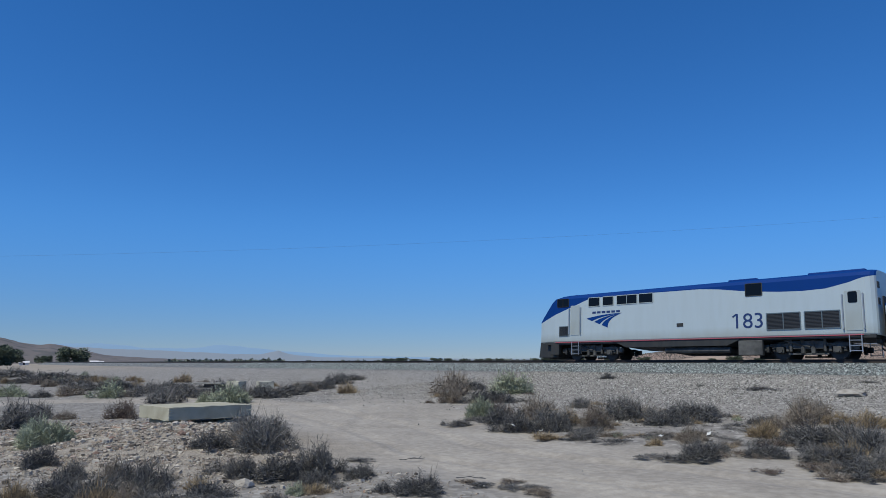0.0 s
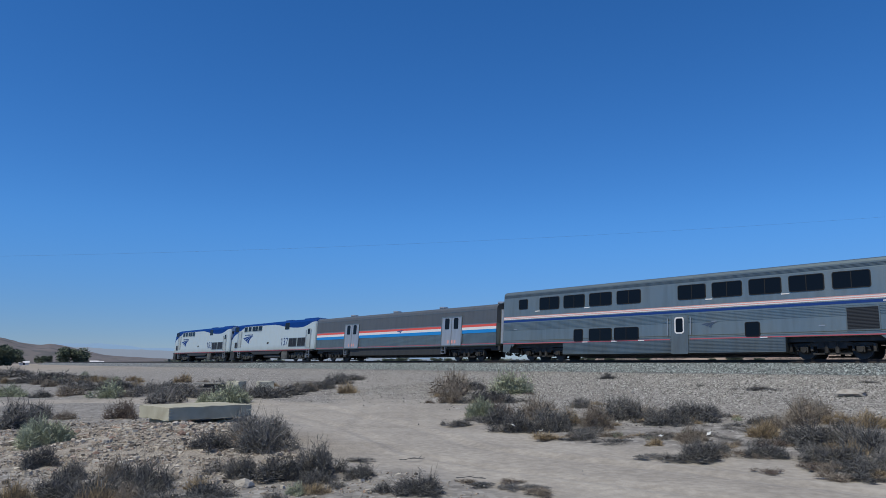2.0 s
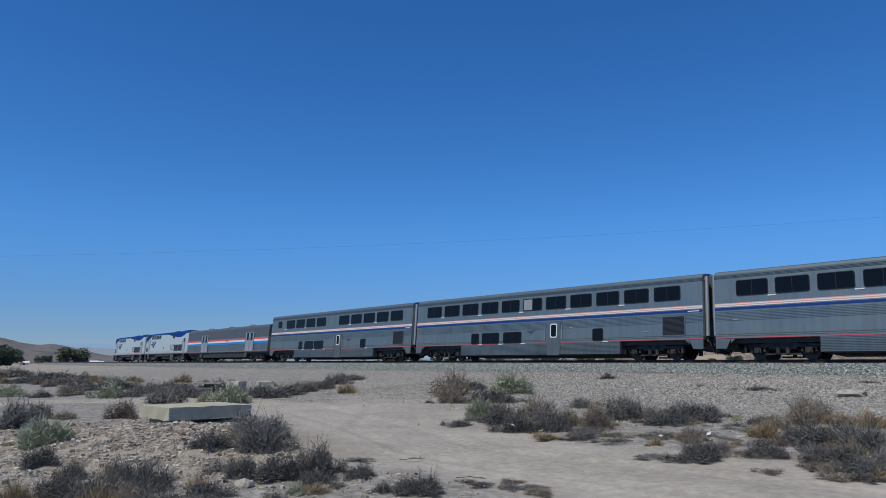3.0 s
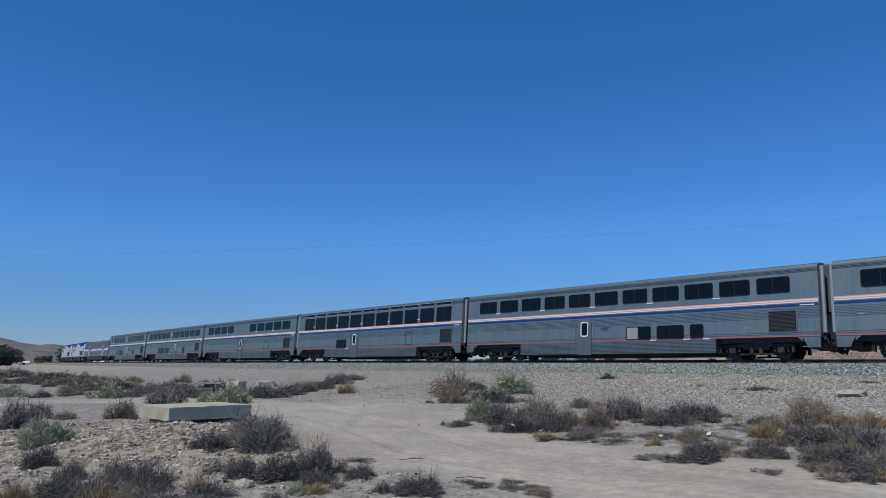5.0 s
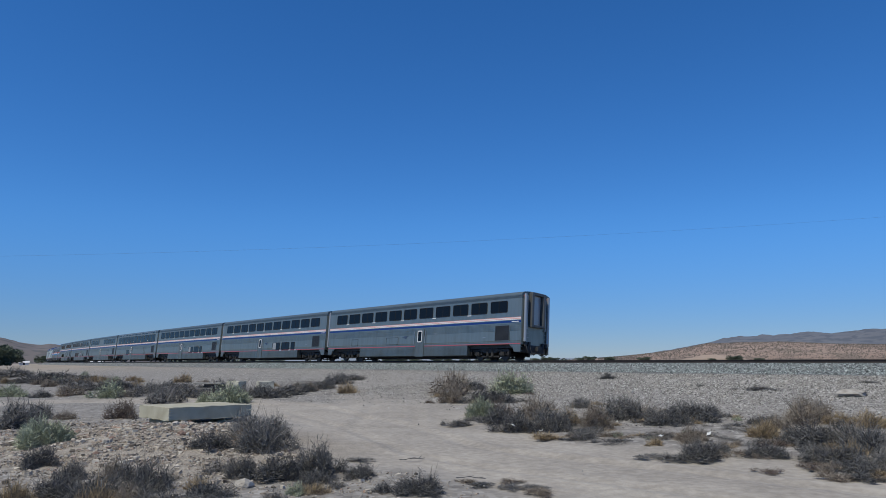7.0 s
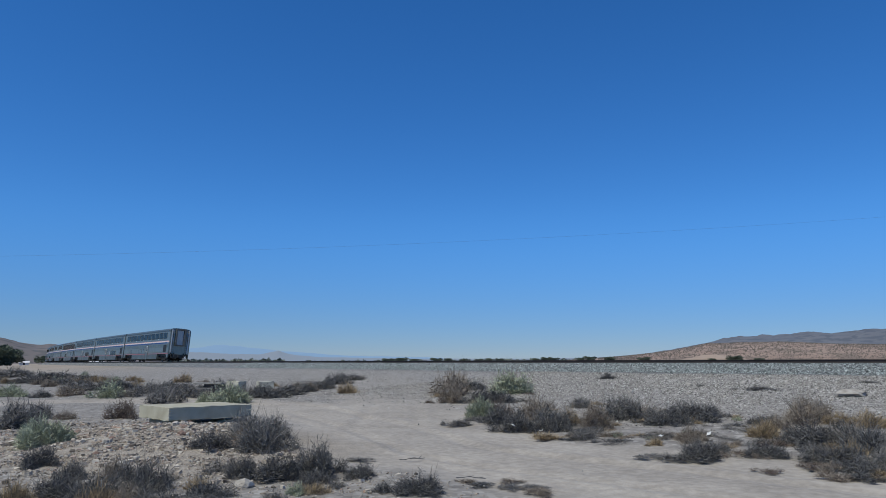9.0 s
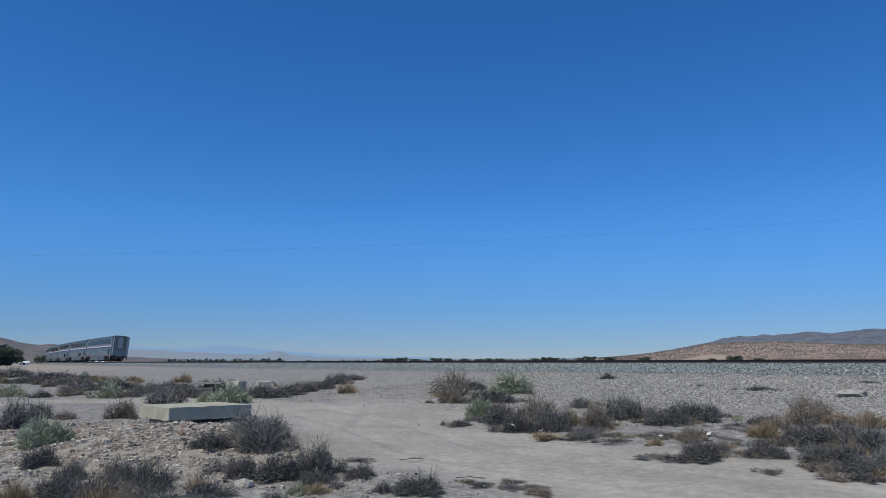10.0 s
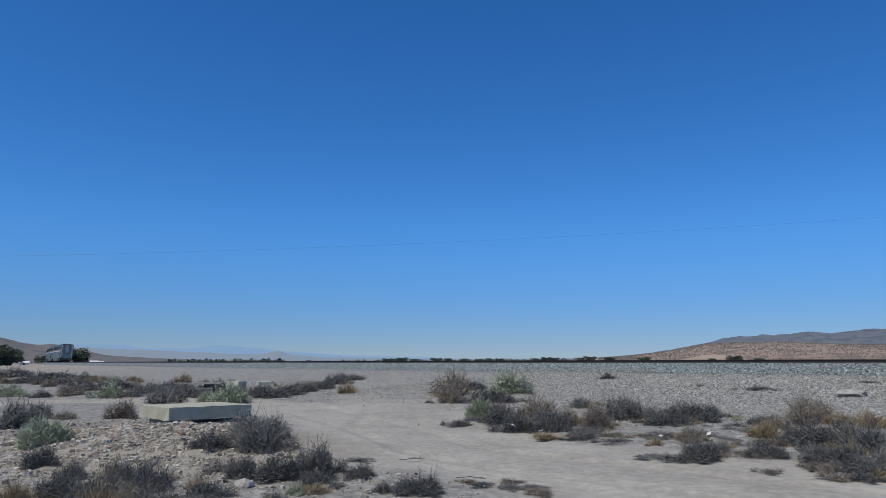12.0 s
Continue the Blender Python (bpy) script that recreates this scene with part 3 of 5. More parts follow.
def ring(bm, outer, inner, y0, y1, cx=0.0, cz=0.0):
    vs = []
    for pts, y in ((outer, y0), (outer, y1), (inner, y1), (inner, y0)):
        vs.append([bm.verts.new((cx + x, y, cz + z)) for x, z in pts])
    n = len(outer)
    for r in range(3):
        for i in range(n):
            k = (i + 1) % n
            bm.faces.new((vs[r][i], vs[r][k], vs[r + 1][k], vs[r + 1][i]))
    return bm


MESHES = {}


def shared(key, name, make, material, parent, place=(0, 0, 0), turn=0.0, label=""):
    """A part on a mesh that alike parts share, at its place."""
    if key not in MESHES:
        bm = make()
        me = bpy.data.meshes.new(name)
        bm.normal_update()
        bm.to_mesh(me)
        bm.free()
        for m in (material if isinstance(material, (list, tuple)) else [material]):
            me.materials.append(m)
        MESHES[key] = me
    ob = new(name, MESHES[key])
    ob.parent = parent
    ob.matrix_basis = pose(*place, 0, 0, turn)
    return tagged(ob, label)


def window(parent, x0, x1, z0, z1, y, r=0.09, bars=1, rim=M_RUBBER, name="window"):
    w, h = round(x1 - x0, 3), round(z1 - z0, 3)
    for side in (-1, 1):
        key = ("pane", w, h, r)
        p = shared(key, name, lambda: plate(bmesh.new(), rounded_rect(w, h, r), 0.03, -0.012), M_GLASS, parent,
                   ((x0 + x1) / 2, side * y, (z0 + z1) / 2), 0 if side < 0 else 180)
        shared(("rim", w, h, r, rim.name), "gasket", lambda: ring(bmesh.new(), rounded_rect(w + 0.07, h + 0.07, r + 0.03), rounded_rect(w - 0.01, h - 0.01, r), 0.02, -0.025), rim, p)
        for i in range(bars):
            shared(("bar", h), "mullion", lambda: boxed(-0.02, 0.02, -0.02, 0.0, -h / 2, h / 2), M_RUBBER, p, (-w / 2 + w * (i + 1) / (bars + 1), 0, 0))


def grille(parent, x0, x1, z0, z1, y, columns=1, slats=14):
    w, h = round(x1 - x0, 3), round(z1 - z0, 3)
    for side in (-1, 1):
        g = shared(("grille", w, h), "grille", lambda: plate(bmesh.new(), rounded_rect(w, h, 0.02, 1), 0.03, -0.008), M_GRILLE, parent,
                   ((x0 + x1) / 2, side * y, (z0 + z1) / 2), 0 if side < 0 else 180, "dark louvred air grille")
        def frame_ring():
            bm = ring(bmesh.new(), rounded_rect(w + 0.08, h + 0.08, 0.03, 1), rounded_rect(w - 0.02, h - 0.02, 0.02, 1), 0.02, -0.03)
            for i in range(1, columns):
                box(bm, -w / 2 + w * i / columns - 0.025, -w / 2 + w * i / columns + 0.025, -0.028, 0.0, -h / 2, h / 2)
            return bm
        shared(("grille_frame", w, h), "grille_frame", frame_ring, M_STEEL, g)
        def slat():
            return plate(bmesh.new(), [(-w / 2 + 0.01, -0.012), (w / 2 - 0.01, -0.012), (w / 2 - 0.01, 0.012), (-w / 2 + 0.01, 0.012)], 0.0, -0.022)
        for i in range(slats):
            shared(("slat", w), "slat", slat, M_SLAT, g, (0, 0, -h / 2 + h * (i + 0.5) / slats))


def band(parent, name, material, x0, x1, z0, z1, y, proud=0.006):
    for side in (-1, 1):
        shared((name, material.name, round(x1 - x0, 2), round(z1 - z0, 3)), name,
               lambda: boxed(-(x1 - x0) / 2, (x1 - x0) / 2, -proud, 0.02, -(z1 - z0) / 2, (z1 - z0) / 2), material, parent,
               ((x0 + x1) / 2, side * y, (z0 + z1) / 2), 0 if side < 0 else 180)


def bezier2(p, c, e, t):
    return tuple((1 - t) ** 2 * p[i] + 2 * t * (1 - t) * c[i] + t * t * e[i] for i in (0, 1))


def swoosh():
    """Three curved blades that meet at the upper end, in a unit square."""
    bm = bmesh.new()
    def curve(f):
        return [bezier2((0.62 * f, 0.72 * (1 - f)), (0.42 + 0.16 * f, 1.0 - 0.42 * f), (1.0 - 0.02 * f, 1.0 - 0.03 * f), i / 8) for i in range(9)]
    for f0, f1 in ((0.0, 0.27), (0.37, 0.63), (0.72, 1.0)):
        u, d = curve(f0), curve(f1)
        a = [bm.verts.new((x - 0.5, 0, z - 0.5)) for x, z in u]
        b = [bm.verts.new((x - 0.5, 0, z - 0.5)) for x, z in d]
        for i in range(8):
            bm.faces.new((a[i], b[i], b[i + 1], a[i + 1]))
    return bm


def emblem(parent, x0, x1, z0, z1, y, material):
    for side in (-1, 1):
        ob = shared(("emblem", material.name), "emblem", swoosh, material, parent, ((x0 + x1) / 2, side * y, (z0 + z1) / 2), 0 if side < 0 else 180, "three curved blades in one colour")
        ob.scale = (x1 - x0, 1, z1 - z0)


def lettering(parent, text, x0, x1, z0, z1, y, material):
    cu = bpy.data.curves.new("number", "FONT")
    cu.body, cu.size, cu.extrude, cu.align_x = text, 1.0, 0.0, "CENTER"
    tmp = bpy.data.objects.new("number", cu)
    scene.collection.objects.link(tmp)
    me = bpy.data.meshes.new_from_object(tmp.evaluated_get(bpy.context.evaluated_depsgraph_get()))
    bpy.data.objects.remove(tmp)
    xs = [v.co.x for v in me.vertices]
    zs = [v.co.y for v in me.vertices]
    for v in me.vertices:
        v.co = ((v.co.x - (min(xs) + max(xs)) / 2) / (max(xs) - min(xs)) * (x1 - x0), 0, (v.co.y - min(zs)) / (max(zs) - min(zs)) * (z1 - z0))
    me.materials.clear()
    me.materials.append(material)
    for side in (-1, 1):
        ob = new("number", me)
        ob.parent = parent
        ob.matrix_basis = pose((x0 + x1) / 2, side * y, z0, 0, 0, 0 if side < 0 else 180)
        tagged(ob, "navy blue painted running number")
        if text[0] == "1":
            w = 0.05 * (x1 - x0)
            flag = [(-w * 0.2, 0.0), (w * 1.6, 0.0), (-w * 2.2, -0.26 * (z1 - z0)), (-w * 2.9, -0.18 * (z1 - z0))]
            shared("flag_of_one", "number_stroke", lambda: plate(bmesh.new(), flag[::-1], 0.0, -0.004), material, ob, (-(x1 - x0) / 2, 0, z1 - z0))


def wheel_mesh():
    bm = bmesh.new()
    for r, y0, y1 in ((0.46, -0.06, 0.06), (0.49, 0.05, 0.075), (0.38, -0.075, -0.05), (0.12, -0.14, 0.0)):
        bmesh.ops.create_cone(bm, cap_ends=True, segments=28, radius1=r, radius2=r, depth=y1 - y0, matrix=Matrix.Translation((0, (y0 + y1) / 2, 0)) @ Matrix.Rotation(radians(90), 4, "X"))
    return bm


def truck_frame(base, heavy):
    """Side frames with equaliser, springs, axle boxes and brake gear."""
    def make():
        bm = bmesh.new()
        h = base / 2
        for sy in (-1, 1):
            y = 1.02 * sy
            box(bm, -h - 0.55, h + 0.55, y - 0.09, y + 0.09, 0.62, 0.80, 0.03)
            box(bm, -h * 0.55, h * 0.55, y - 0.11, y + 0.11, 0.50, 0.92, 0.04)
            for sx in (-1, 1):
                box(bm, sx * h - 0.19, sx * h + 0.19, y - 0.16, y + 0.16, 0.30, 0.64, 0.04)
                tube(bm, (sx * h, y - 0.22, 0.46), (sx * h, y + 0.22, 0.46), 0.15, 12)
                for k in (-0.34, 0.34):
                    tube(bm, (sx * h + k, y, 0.40), (sx * h + k, y, 0.66), 0.09, 8)
                box(bm, sx * (h + 0.62) - 0.06, sx * (h + 0.62) + 0.06, y - 0.16, y + 0.1, 0.35, 0.75)
                tube(bm, (sx * h * 0.5, y + 0.1 * sy, 0.85), (sx * (h + 0.4), y + 0.1 * sy, 0.55), 0.04, 6)
            for k in (-0.25, 0.25):
                tube(bm, (k, y + 0.06 * sy, 0.28), (k, y + 0.06 * sy, 0.95), 0.11, 8)
            box(bm, -h * 0.7, h * 0.7, y - 0.05, y + 0.05, 0.22, 0.30)
            if heavy:
                tube(bm, (-h * 0.8, y + 0.14 * sy, 0.95), (h * 0.1, y + 0.14 * sy, 0.60), 0.06, 8)
                box(bm, -h - 0.95, -h - 0.55, y - 0.1, y + 0.1, 0.45, 0.72)
                box(bm, h + 0.55, h + 0.95, y - 0.1, y + 0.1, 0.45, 0.72)
                for sx in (-1, 1):
                    tube(bm, (sx * h * 0.6, y + 0.12 * sy, 0.38), (sx * h * 0.6, y + 0.12 * sy, 1.0), 0.07, 8)
        box(bm, -0.35, 0.35, -0.95, 0.95, 0.45, 0.95)
        box(bm, -h, h, -0.5, 0.5, 0.35, 0.6)
        return bm
    return make


def truck(parent, x, base=2.59, heavy=False):
    ob = shared(("truck", base, heavy), "truck", truck_frame(base, heavy), M_TRUCKLIT if heavy else M_TRUCK, parent, (x, 0, 0), 0, "greasy cast-iron wheel truck")
    for sx in (-1, 1):
        for sy in (-1, 1):
            shared("wheel", "wheel", wheel_mesh, M_WHEEL, ob, (sx * base / 2, sy * 0.76, 0.46), 0 if sy < 0 else 180)


def coupler(parent, x, way):
    def make():
        bm = bmesh.new()
        box(bm, -0.3, 0.34, -0.09, 0.09, 0.72, 0.94, 0.03)
        box(bm, 0.2, 0.42, -0.16, 0.13, 0.66, 1.0, 0.04)
        for y in (-0.55, -0.4, 0.4, 0.55):
            pts = [(-0.05, y, 0.95), (0.12, y, 0.55), (0.28, y * 0.9, 0.42), (0.40, y * 0.8, 0.55)]
            for a, b in zip(pts, pts[1:]):
                tube(bm, a, b, 0.032, 6)
        box(bm, -0.25, 0.0, -0.75, 0.75, 0.75, 0.98, 0.02)
        return bm
    shared("coupler", "coupler", make, M_DARK, parent, (x, 0, 0), 0 if way > 0 else 180, "dark coupler with hanging air hoses")


def ribs(z0, z1, step, y, depth=0.02):
    out, z = [], z0
    while z < z1 - 1e-6:
        out += [(y, z), (y, z + step * 0.5), (y - depth, z + step * 0.62), (y - depth, z + step * 0.9)]
        z += step
    return out


def mirrored(right):
    """A closed profile from the points of its +y half, from the bottom to the top."""
    return [(y, z) for y, z in right] + [(-y, z) for y, z in right[::-1]]


GRID = [-11.33 + 2.09 * i for i in range(11)]


def superliner(label, uppers, lowers, door, grille_at=10.1, lounge=False, blinds=(), panels=(), emblem_at=None, marker=False):
    """A two-level stainless passenger car: fluted sides, strip of stripes, two trucks."""
    car = tagged(new("passenger_car"), label, "passenger car", "cars of the train")
    y = 1.52
    upper = [(1.46, 1.08), (y, 1.12)] + ribs(1.18, 1.30, 0.06, y) + [(y, 1.34), (y, 1.92)] + ribs(2.0, 2.52, 0.078, y) + [(y, 2.55), (y, 4.36)]
    part("body", extrude_profile(bmesh.new(), mirrored(upper), -12.62, 12.62), M_STEEL, car)
    top = [(y, 4.36)] + ribs(4.38, 4.62, 0.06, y - 0.005) + [(1.49, 4.66), (1.40, 4.79), (1.16, 4.88), (0.75, 4.93), (0.0, 4.95)]
    part("roof", extrude_profile(bmesh.new(), top + [(-a, b) for a, b in top[-2::-1]], -12.62, 12.62), M_ROOF, car, "fluted roof, darker and bluer than the sides")
    skirt = [(1.44, 0.32)] + ribs(0.34, 1.05, 0.078, y) + [(1.46, 1.075)]
    sk = skirt + [(-a, b) for a, b in skirt[::-1]]
    part("skirt", extrude_profile(bmesh.new(), sk, -7.2, 7.15), M_STEEL, car, "fluted stainless lower side")
    for sx in (-1, 1):
        for sy in (-1, 1):
            bm = bmesh.new()
            plate(bm, [(sx * 12.6, 0.55), (sx * 12.6, 1.08), (sx * 11.75, 1.08), (sx * 12.0, 0.55)], sy * 1.45, sy * 1.52)
            plate(bm, [(sx * 11.76, 1.08), (sx * 11.5, 1.08), (sx * 11.76, 0.85)], sy * 1.45, sy * 1.51)
            for z in (0.62, 0.9):
                box(bm, sx * 12.5 - 0.1, sx * 12.5 + 0.1, sy * 1.40 - 0.1, sy * 1.40 + 0.1, z, z + 0.03)
            part("end_skirt", bm, M_STEEL, car)
        # the passage to the next car, on the upper level
        bm = bmesh.new()
        for sy in (-1, 1):
            box(bm, sx * 12.78 - 0.16, sx * 12.78 + 0.16, sy * 0.62 - 0.12, sy * 0.62 + 0.12, 2.5, 4.82, 0.03)
        box(bm, sx * 12.78 - 0.15, sx * 12.78 + 0.15, -0.7, 0.7, 4.66, 4.86, 0.03)
        box(bm, sx * 12.78 - 0.16, sx * 12.78 + 0.16, -0.74, 0.74, 2.36, 2.52, 0.02)
        part("diaphragm", bm, M_GANGWAY, car, "worn grey gangway frame")
        part("end_door", boxed(sx * 12.64 - 0.03, sx * 12.64 + 0.03, -0.45, 0.45, 2.52, 4.66), M_STEEL2, car)
        for sy in (-1, 1):
            bm = bmesh.new()
            tube(bm, (sx * 12.74, sy * 1.22, 1.3), (sx * 12.74, sy * 1.22, 4.7), 0.11, 10)
            tube(bm, (sx * 12.70, sy * 0.98, 2.2), (sx * 12.70, sy * 0.98, 4.6), 0.05, 8)
            for z in (1.3, 1.6, 1.9, 2.2):
                tube(bm, (sx * 12.72, sy * 0.85, z), (sx * 12.72, sy * 1.25, z), 0.022, 6)
            part("end_post", bm, M_STEEL2, car, "bright vertical posts and grab irons")
        bm = boxed(sx * 12.2 - 0.42, sx * 12.2 + 0.55, -0.9, 0.9, 0.55, 1.08, 0.03)
        for y0 in (-1.1, -0.7, 0.75, 1.1):
            box(bm, sx * 12.70 - 0.06, sx * 12.70 + 0.06, y0 - 0.09, y0 + 0.09, 0.95, 1.3, 0.02)
            pts = [(12.72, y0, 1.1), (12.86, y0, 0.75), (12.92, y0 * 0.85, 0.48), (12.86, y0 * 0.6, 0.36), (12.76, y0 * 0.35, 0.5)]
            for a, b in zip(pts, pts[1:]):
                tube(bm, (sx * a[0], a[1], a[2]), (sx * b[0], b[1], b[2]), 0.03, 6)
        part("buffer_beam", bm, M_DARK, car)
        coupler(car, sx * 12.62, sx)
        for sy in (-1, 1):
            mk = part("marker_light", tube(bmesh.new(), (sx * 12.6, sy * 1.22, 4.55), (sx * 12.69, sy * 1.22, 4.55), 0.07, 12), M_RED, car)
    part("underframe", box(boxed(-7.0, 7.0, -1.3, 1.3, 0.28, 0.9), -12.3, 12.3, -1.2, 1.2, 0.85, 1.10), M_DARK, car)
    for x in (-9.2, 9.2):
        truck(car, x)
    for i, x in enumerate(GRID):
        if i not in uppers:
            continue
        if lounge:
            window(car, x, x + 1.72, 3.08, 4.18, y, 0.06)
            window(car, x - 0.05, x + 1.75, 4.40, 4.60, y - 0.005, 0.05, 0, M_STEEL2, "roof_window")
        elif i == 0 and uppers[0] == 0 and len(uppers) == 10:
            window(car, x + 0.2, x + 0.95, 3.55, 4.2, y, 0.07, 0)
        else:
            window(car, x, x + 1.66, 3.42, 4.22, y)
        if i in blinds:
            for side in (-1, 1):
                shared("blind", "blind", lambda: plate(bmesh.new(), rounded_rect(0.78, 0.74, 0.07), 0.0, -0.016), M_BLIND, car, (x + 0.43, side * y, 3.82), 0 if side < 0 else 180)
        if i % 2 == 0 and i + 1 in uppers:
            band(car, "sill_plate", M_STRIPE_WHITE, x + 1.66, x + 2.08, 3.30, 3.36, y, 0.02)
    for x0, x1, blind in lowers:
        window(car, x0, x1, 1.19, 1.92, y, 0.09, 1 if x1 - x0 > 1.2 else 0)
        band(car, "sill_plate", M_STRIPE_WHITE, x1, x1 + 0.4, 1.08, 1.13, y, 0.02)
        if blind:
            for side in (-1, 1):
                shared("low_blind", "blind", lambda: plate(bmesh.new(), rounded_rect(0.78, 0.70, 0.07), 0.0, -0.016), M_BLIND, car, ((x0 + 0.43) if side < 0 else x0 + 0.43, side * y, 1.555), 0 if side < 0 else 180)
    for x0, x1, z0, z1 in panels:
        for side in (-1, 1):
            shared(("panel", round(x1 - x0, 2)), "panel", lambda: ring(bmesh.new(), rounded_rect(x1 - x0, z1 - z0, 0.04), rounded_rect(x1 - x0 - 0.05, z1 - z0 - 0.05, 0.03), 0.01, -0.014), M_DARK, car, ((x0 + x1) / 2, side * y, (z0 + z1) / 2), 0 if side < 0 else 180)
    # stripes
    for z0, z1, m in ((2.985, 3.03, M_PINK), (2.935, 2.985, M_STRIPE_WHITE), (2.885, 2.935, M_PINK), (2.835, 2.885, M_STRIPE_WHITE), (2.64, 2.78, M_STRIPE_BLUE)):
        band(car, "stripe", m, -12.6, 12.6, z0, z1, y)
    band(car, "number_bar", M_STRIPE_WHITE, 11.7, 12.4, 2.68, 2.73, y, 0.012)
    d0, d1 = door
    for x0, x1 in ((-12.6, d0 - 0.12), (d1 + 0.12, 12.6)):
        band(car, "red_line", M_RED, x0, x1, 1.10, 1.15, y)
    # entrance door
    for side in (-1, 1):
        dr = shared(("door", round(d1 - d0, 2)), "door", lambda: plate(bmesh.new(), rounded_rect(d1 - d0, 2.16, 0.06), 0.02, -0.022), M_STEEL, car, ((d0 + d1) / 2, side * y, 1.40), 0 if side < 0 else 180, "plain stainless entrance door")
        shared("door_rim", "door_frame", lambda: ring(bmesh.new(), rounded_rect(d1 - d0 + 0.08, 2.24, 0.07), rounded_rect(d1 - d0 - 0.02, 2.14, 0.05), 0.0, -0.03), M_STEEL, dr)
        pn = shared("door_pane", "pane", lambda: plate(bmesh.new(), rounded_rect(0.46, 0.82, 0.1), -0.01, -0.032), M_GLASS, dr, (0, 0, 0.52))
        shared("door_pane_rim", "pane_frame", lambda: ring(bmesh.new(), rounded_rect(0.60, 0.96, 0.15), rounded_rect(0.45, 0.81, 0.1), 0.0, -0.045), M_STRIPE_WHITE, dr, (0, 0, 0.52), 0, "white window surround")
        for hx in (-0.72, 0.72):
            shared("grab", "grab_rail", lambda: tube(bmesh.new(), (0, -0.06, -0.5), (0, -0.06, 0.5), 0.022, 8), M_STEEL2, dr, (hx, 0, 0.45))
    if grille_at:
        grille(car, grille_at, grille_at + 1.4, 1.36, 2.45, y, 1, 16)
    if emblem_at is not None:
        emblem(car, emblem_at, emblem_at + 0.95, 1.72, 2.02, y + 0.016, M_FADED)
    # small hatches and marker lamps on the side
    for hx, hz in ((-11.6, 2.1), (3.2, 2.05), (8.8, 1.6)):
        band(car, "hatch", M_STEEL2, hx, hx + 0.28, hz, hz + 0.05, y, 0.016)
    return car


def baggage_car():
    car = tagged(new("baggage_car"), "dark grey baggage car with red, white and blue stripes", "baggage car", "cars of the train")
    y = 1.50
    lower = [(1.44, 1.03), (y, 1.08)] + ribs(1.14, 1.94, 0.07, y) + [(y, 2.0), (y, 2.72)]
    part("side", extrude_profile(bmesh.new(), lower + [(-a, b) for a, b in lower[::-1]], -12.58, 12.58), M_STEEL, car, "fluted stainless side below the stripes")
    up = [(y, 2.72), (y, 3.72), (1.46, 3.92), (1.30, 4.08), (0.95, 4.17), (0.45, 4.22), (0.0, 4.23)]
    part("upper_body", extrude_profile(bmesh.new(), up + [(-a, b) for a, b in up[-2::-1]], -12.6, 12.6), M_BAGTOP, car, "plain dark grey upper side and roof")
    band(car, "roof_seam", M_ROOF, -12.6, 12.6, 3.70, 3.735, y, 0.01)
    doors = ((-7.52, -5.21), (6.54, 8.78))
    spans = ((-12.58, -7.58), (-5.15, 6.48), (8.84, 12.58))
    for z0, z1, m in ((2.46, 2.64, M_BRIGHTRED), (2.26, 2.46, M_STRIPE_WHITE), (2.0, 2.26, M_BAGBLUE)):
        for x0, x1 in spans:
            band(car, "stripe", m, x0, x1, z0, z1, y, 0.018)
    for x0, x1 in spans:
        band(car, "red_line", M_RED, x0, x1, 1.16, 1.20, y, 0.008)
    emblem(car, 0.6, 1.5, 2.28, 2.52, y + 0.024, M_STRIPE_BLUE)
    for d0, d1 in doors:
        for side in (-1, 1):
            dr = shared("bag_door", "door", lambda: plate(bmesh.new(), rounded_rect(2.3, 2.2, 0.05), 0.02, -0.03), M_STEEL2, car, ((d0 + d1) / 2, side * y, 2.22), 0 if side < 0 else 180, "silver double loading door")
            def frame_make():
                bm = ring(bmesh.new(), rounded_rect(2.42, 2.32, 0.06), rounded_rect(2.28, 2.18, 0.05), 0.0, -0.05)
                box(bm, -0.02, 0.02, -0.045, 0.0, -1.09, 1.09)
                return bm
            shared("bag_door_frame", "door_frame", frame_make, M_STEEL, dr)
            for px in (-0.52, 0.52):
                shared("bag_pane", "pane", lambda: plate(bmesh.new(), rounded_rect(0.52, 0.86, 0.1), 0.0, -0.04), M_GLASS, dr, (px, 0, 0.6))
            for px in (-0.35, 0.12, 0.45):
                shared("bag_placard", "placard", lambda: boxed(-0.1, 0.1, -0.034, 0.0, -0.13, 0.13), M_STRIPE_WHITE if px == 0.12 else M_PINK, dr, (px, 0, -0.82))
            tube_parent = shared("bag_grab", "grab_rail", lambda: tube(bmesh.new(), (0, -0.07, -0.5), (0, -0.07, 0.5), 0.022, 8), M_STEEL2, dr, (1.25, 0, -0.4))
        for side in (-1, 1):
            bm = bmesh.new()
            for z in (0.5, 0.75):
                box(bm, d0 - 0.05, d0 + 0.4, side * 1.42 - 0.09, side * 1.42 + 0.09, z, z + 0.04)
            for x in (d0 - 0.05, d0 + 0.38):
                box(bm, x, x + 0.03, side * 1.42 - 0.09, side * 1.42 + 0.09, 0.5, 1.05)
            part("step", bm, M_STEEL2, car)
    part("skirt", boxed(-6.7, 6.3, -1.36, 1.36, 0.42, 1.05, 0.03), M_DARK, car, "dark equipment skirt between the trucks")
    part("underframe", boxed(-12.4, 12.4, -1.25, 1.25, 0.85, 1.06), M_DARK, car)
    for x in (-8.37, -1.5, 4.87, 11.69):
        bm = tube(bmesh.new(), (x, 0, 4.2), (x, 0, 4.34), 0.28, 14)
        tube(bm, (x, 0, 4.34), (x, 0, 4.46), 0.38, 14)
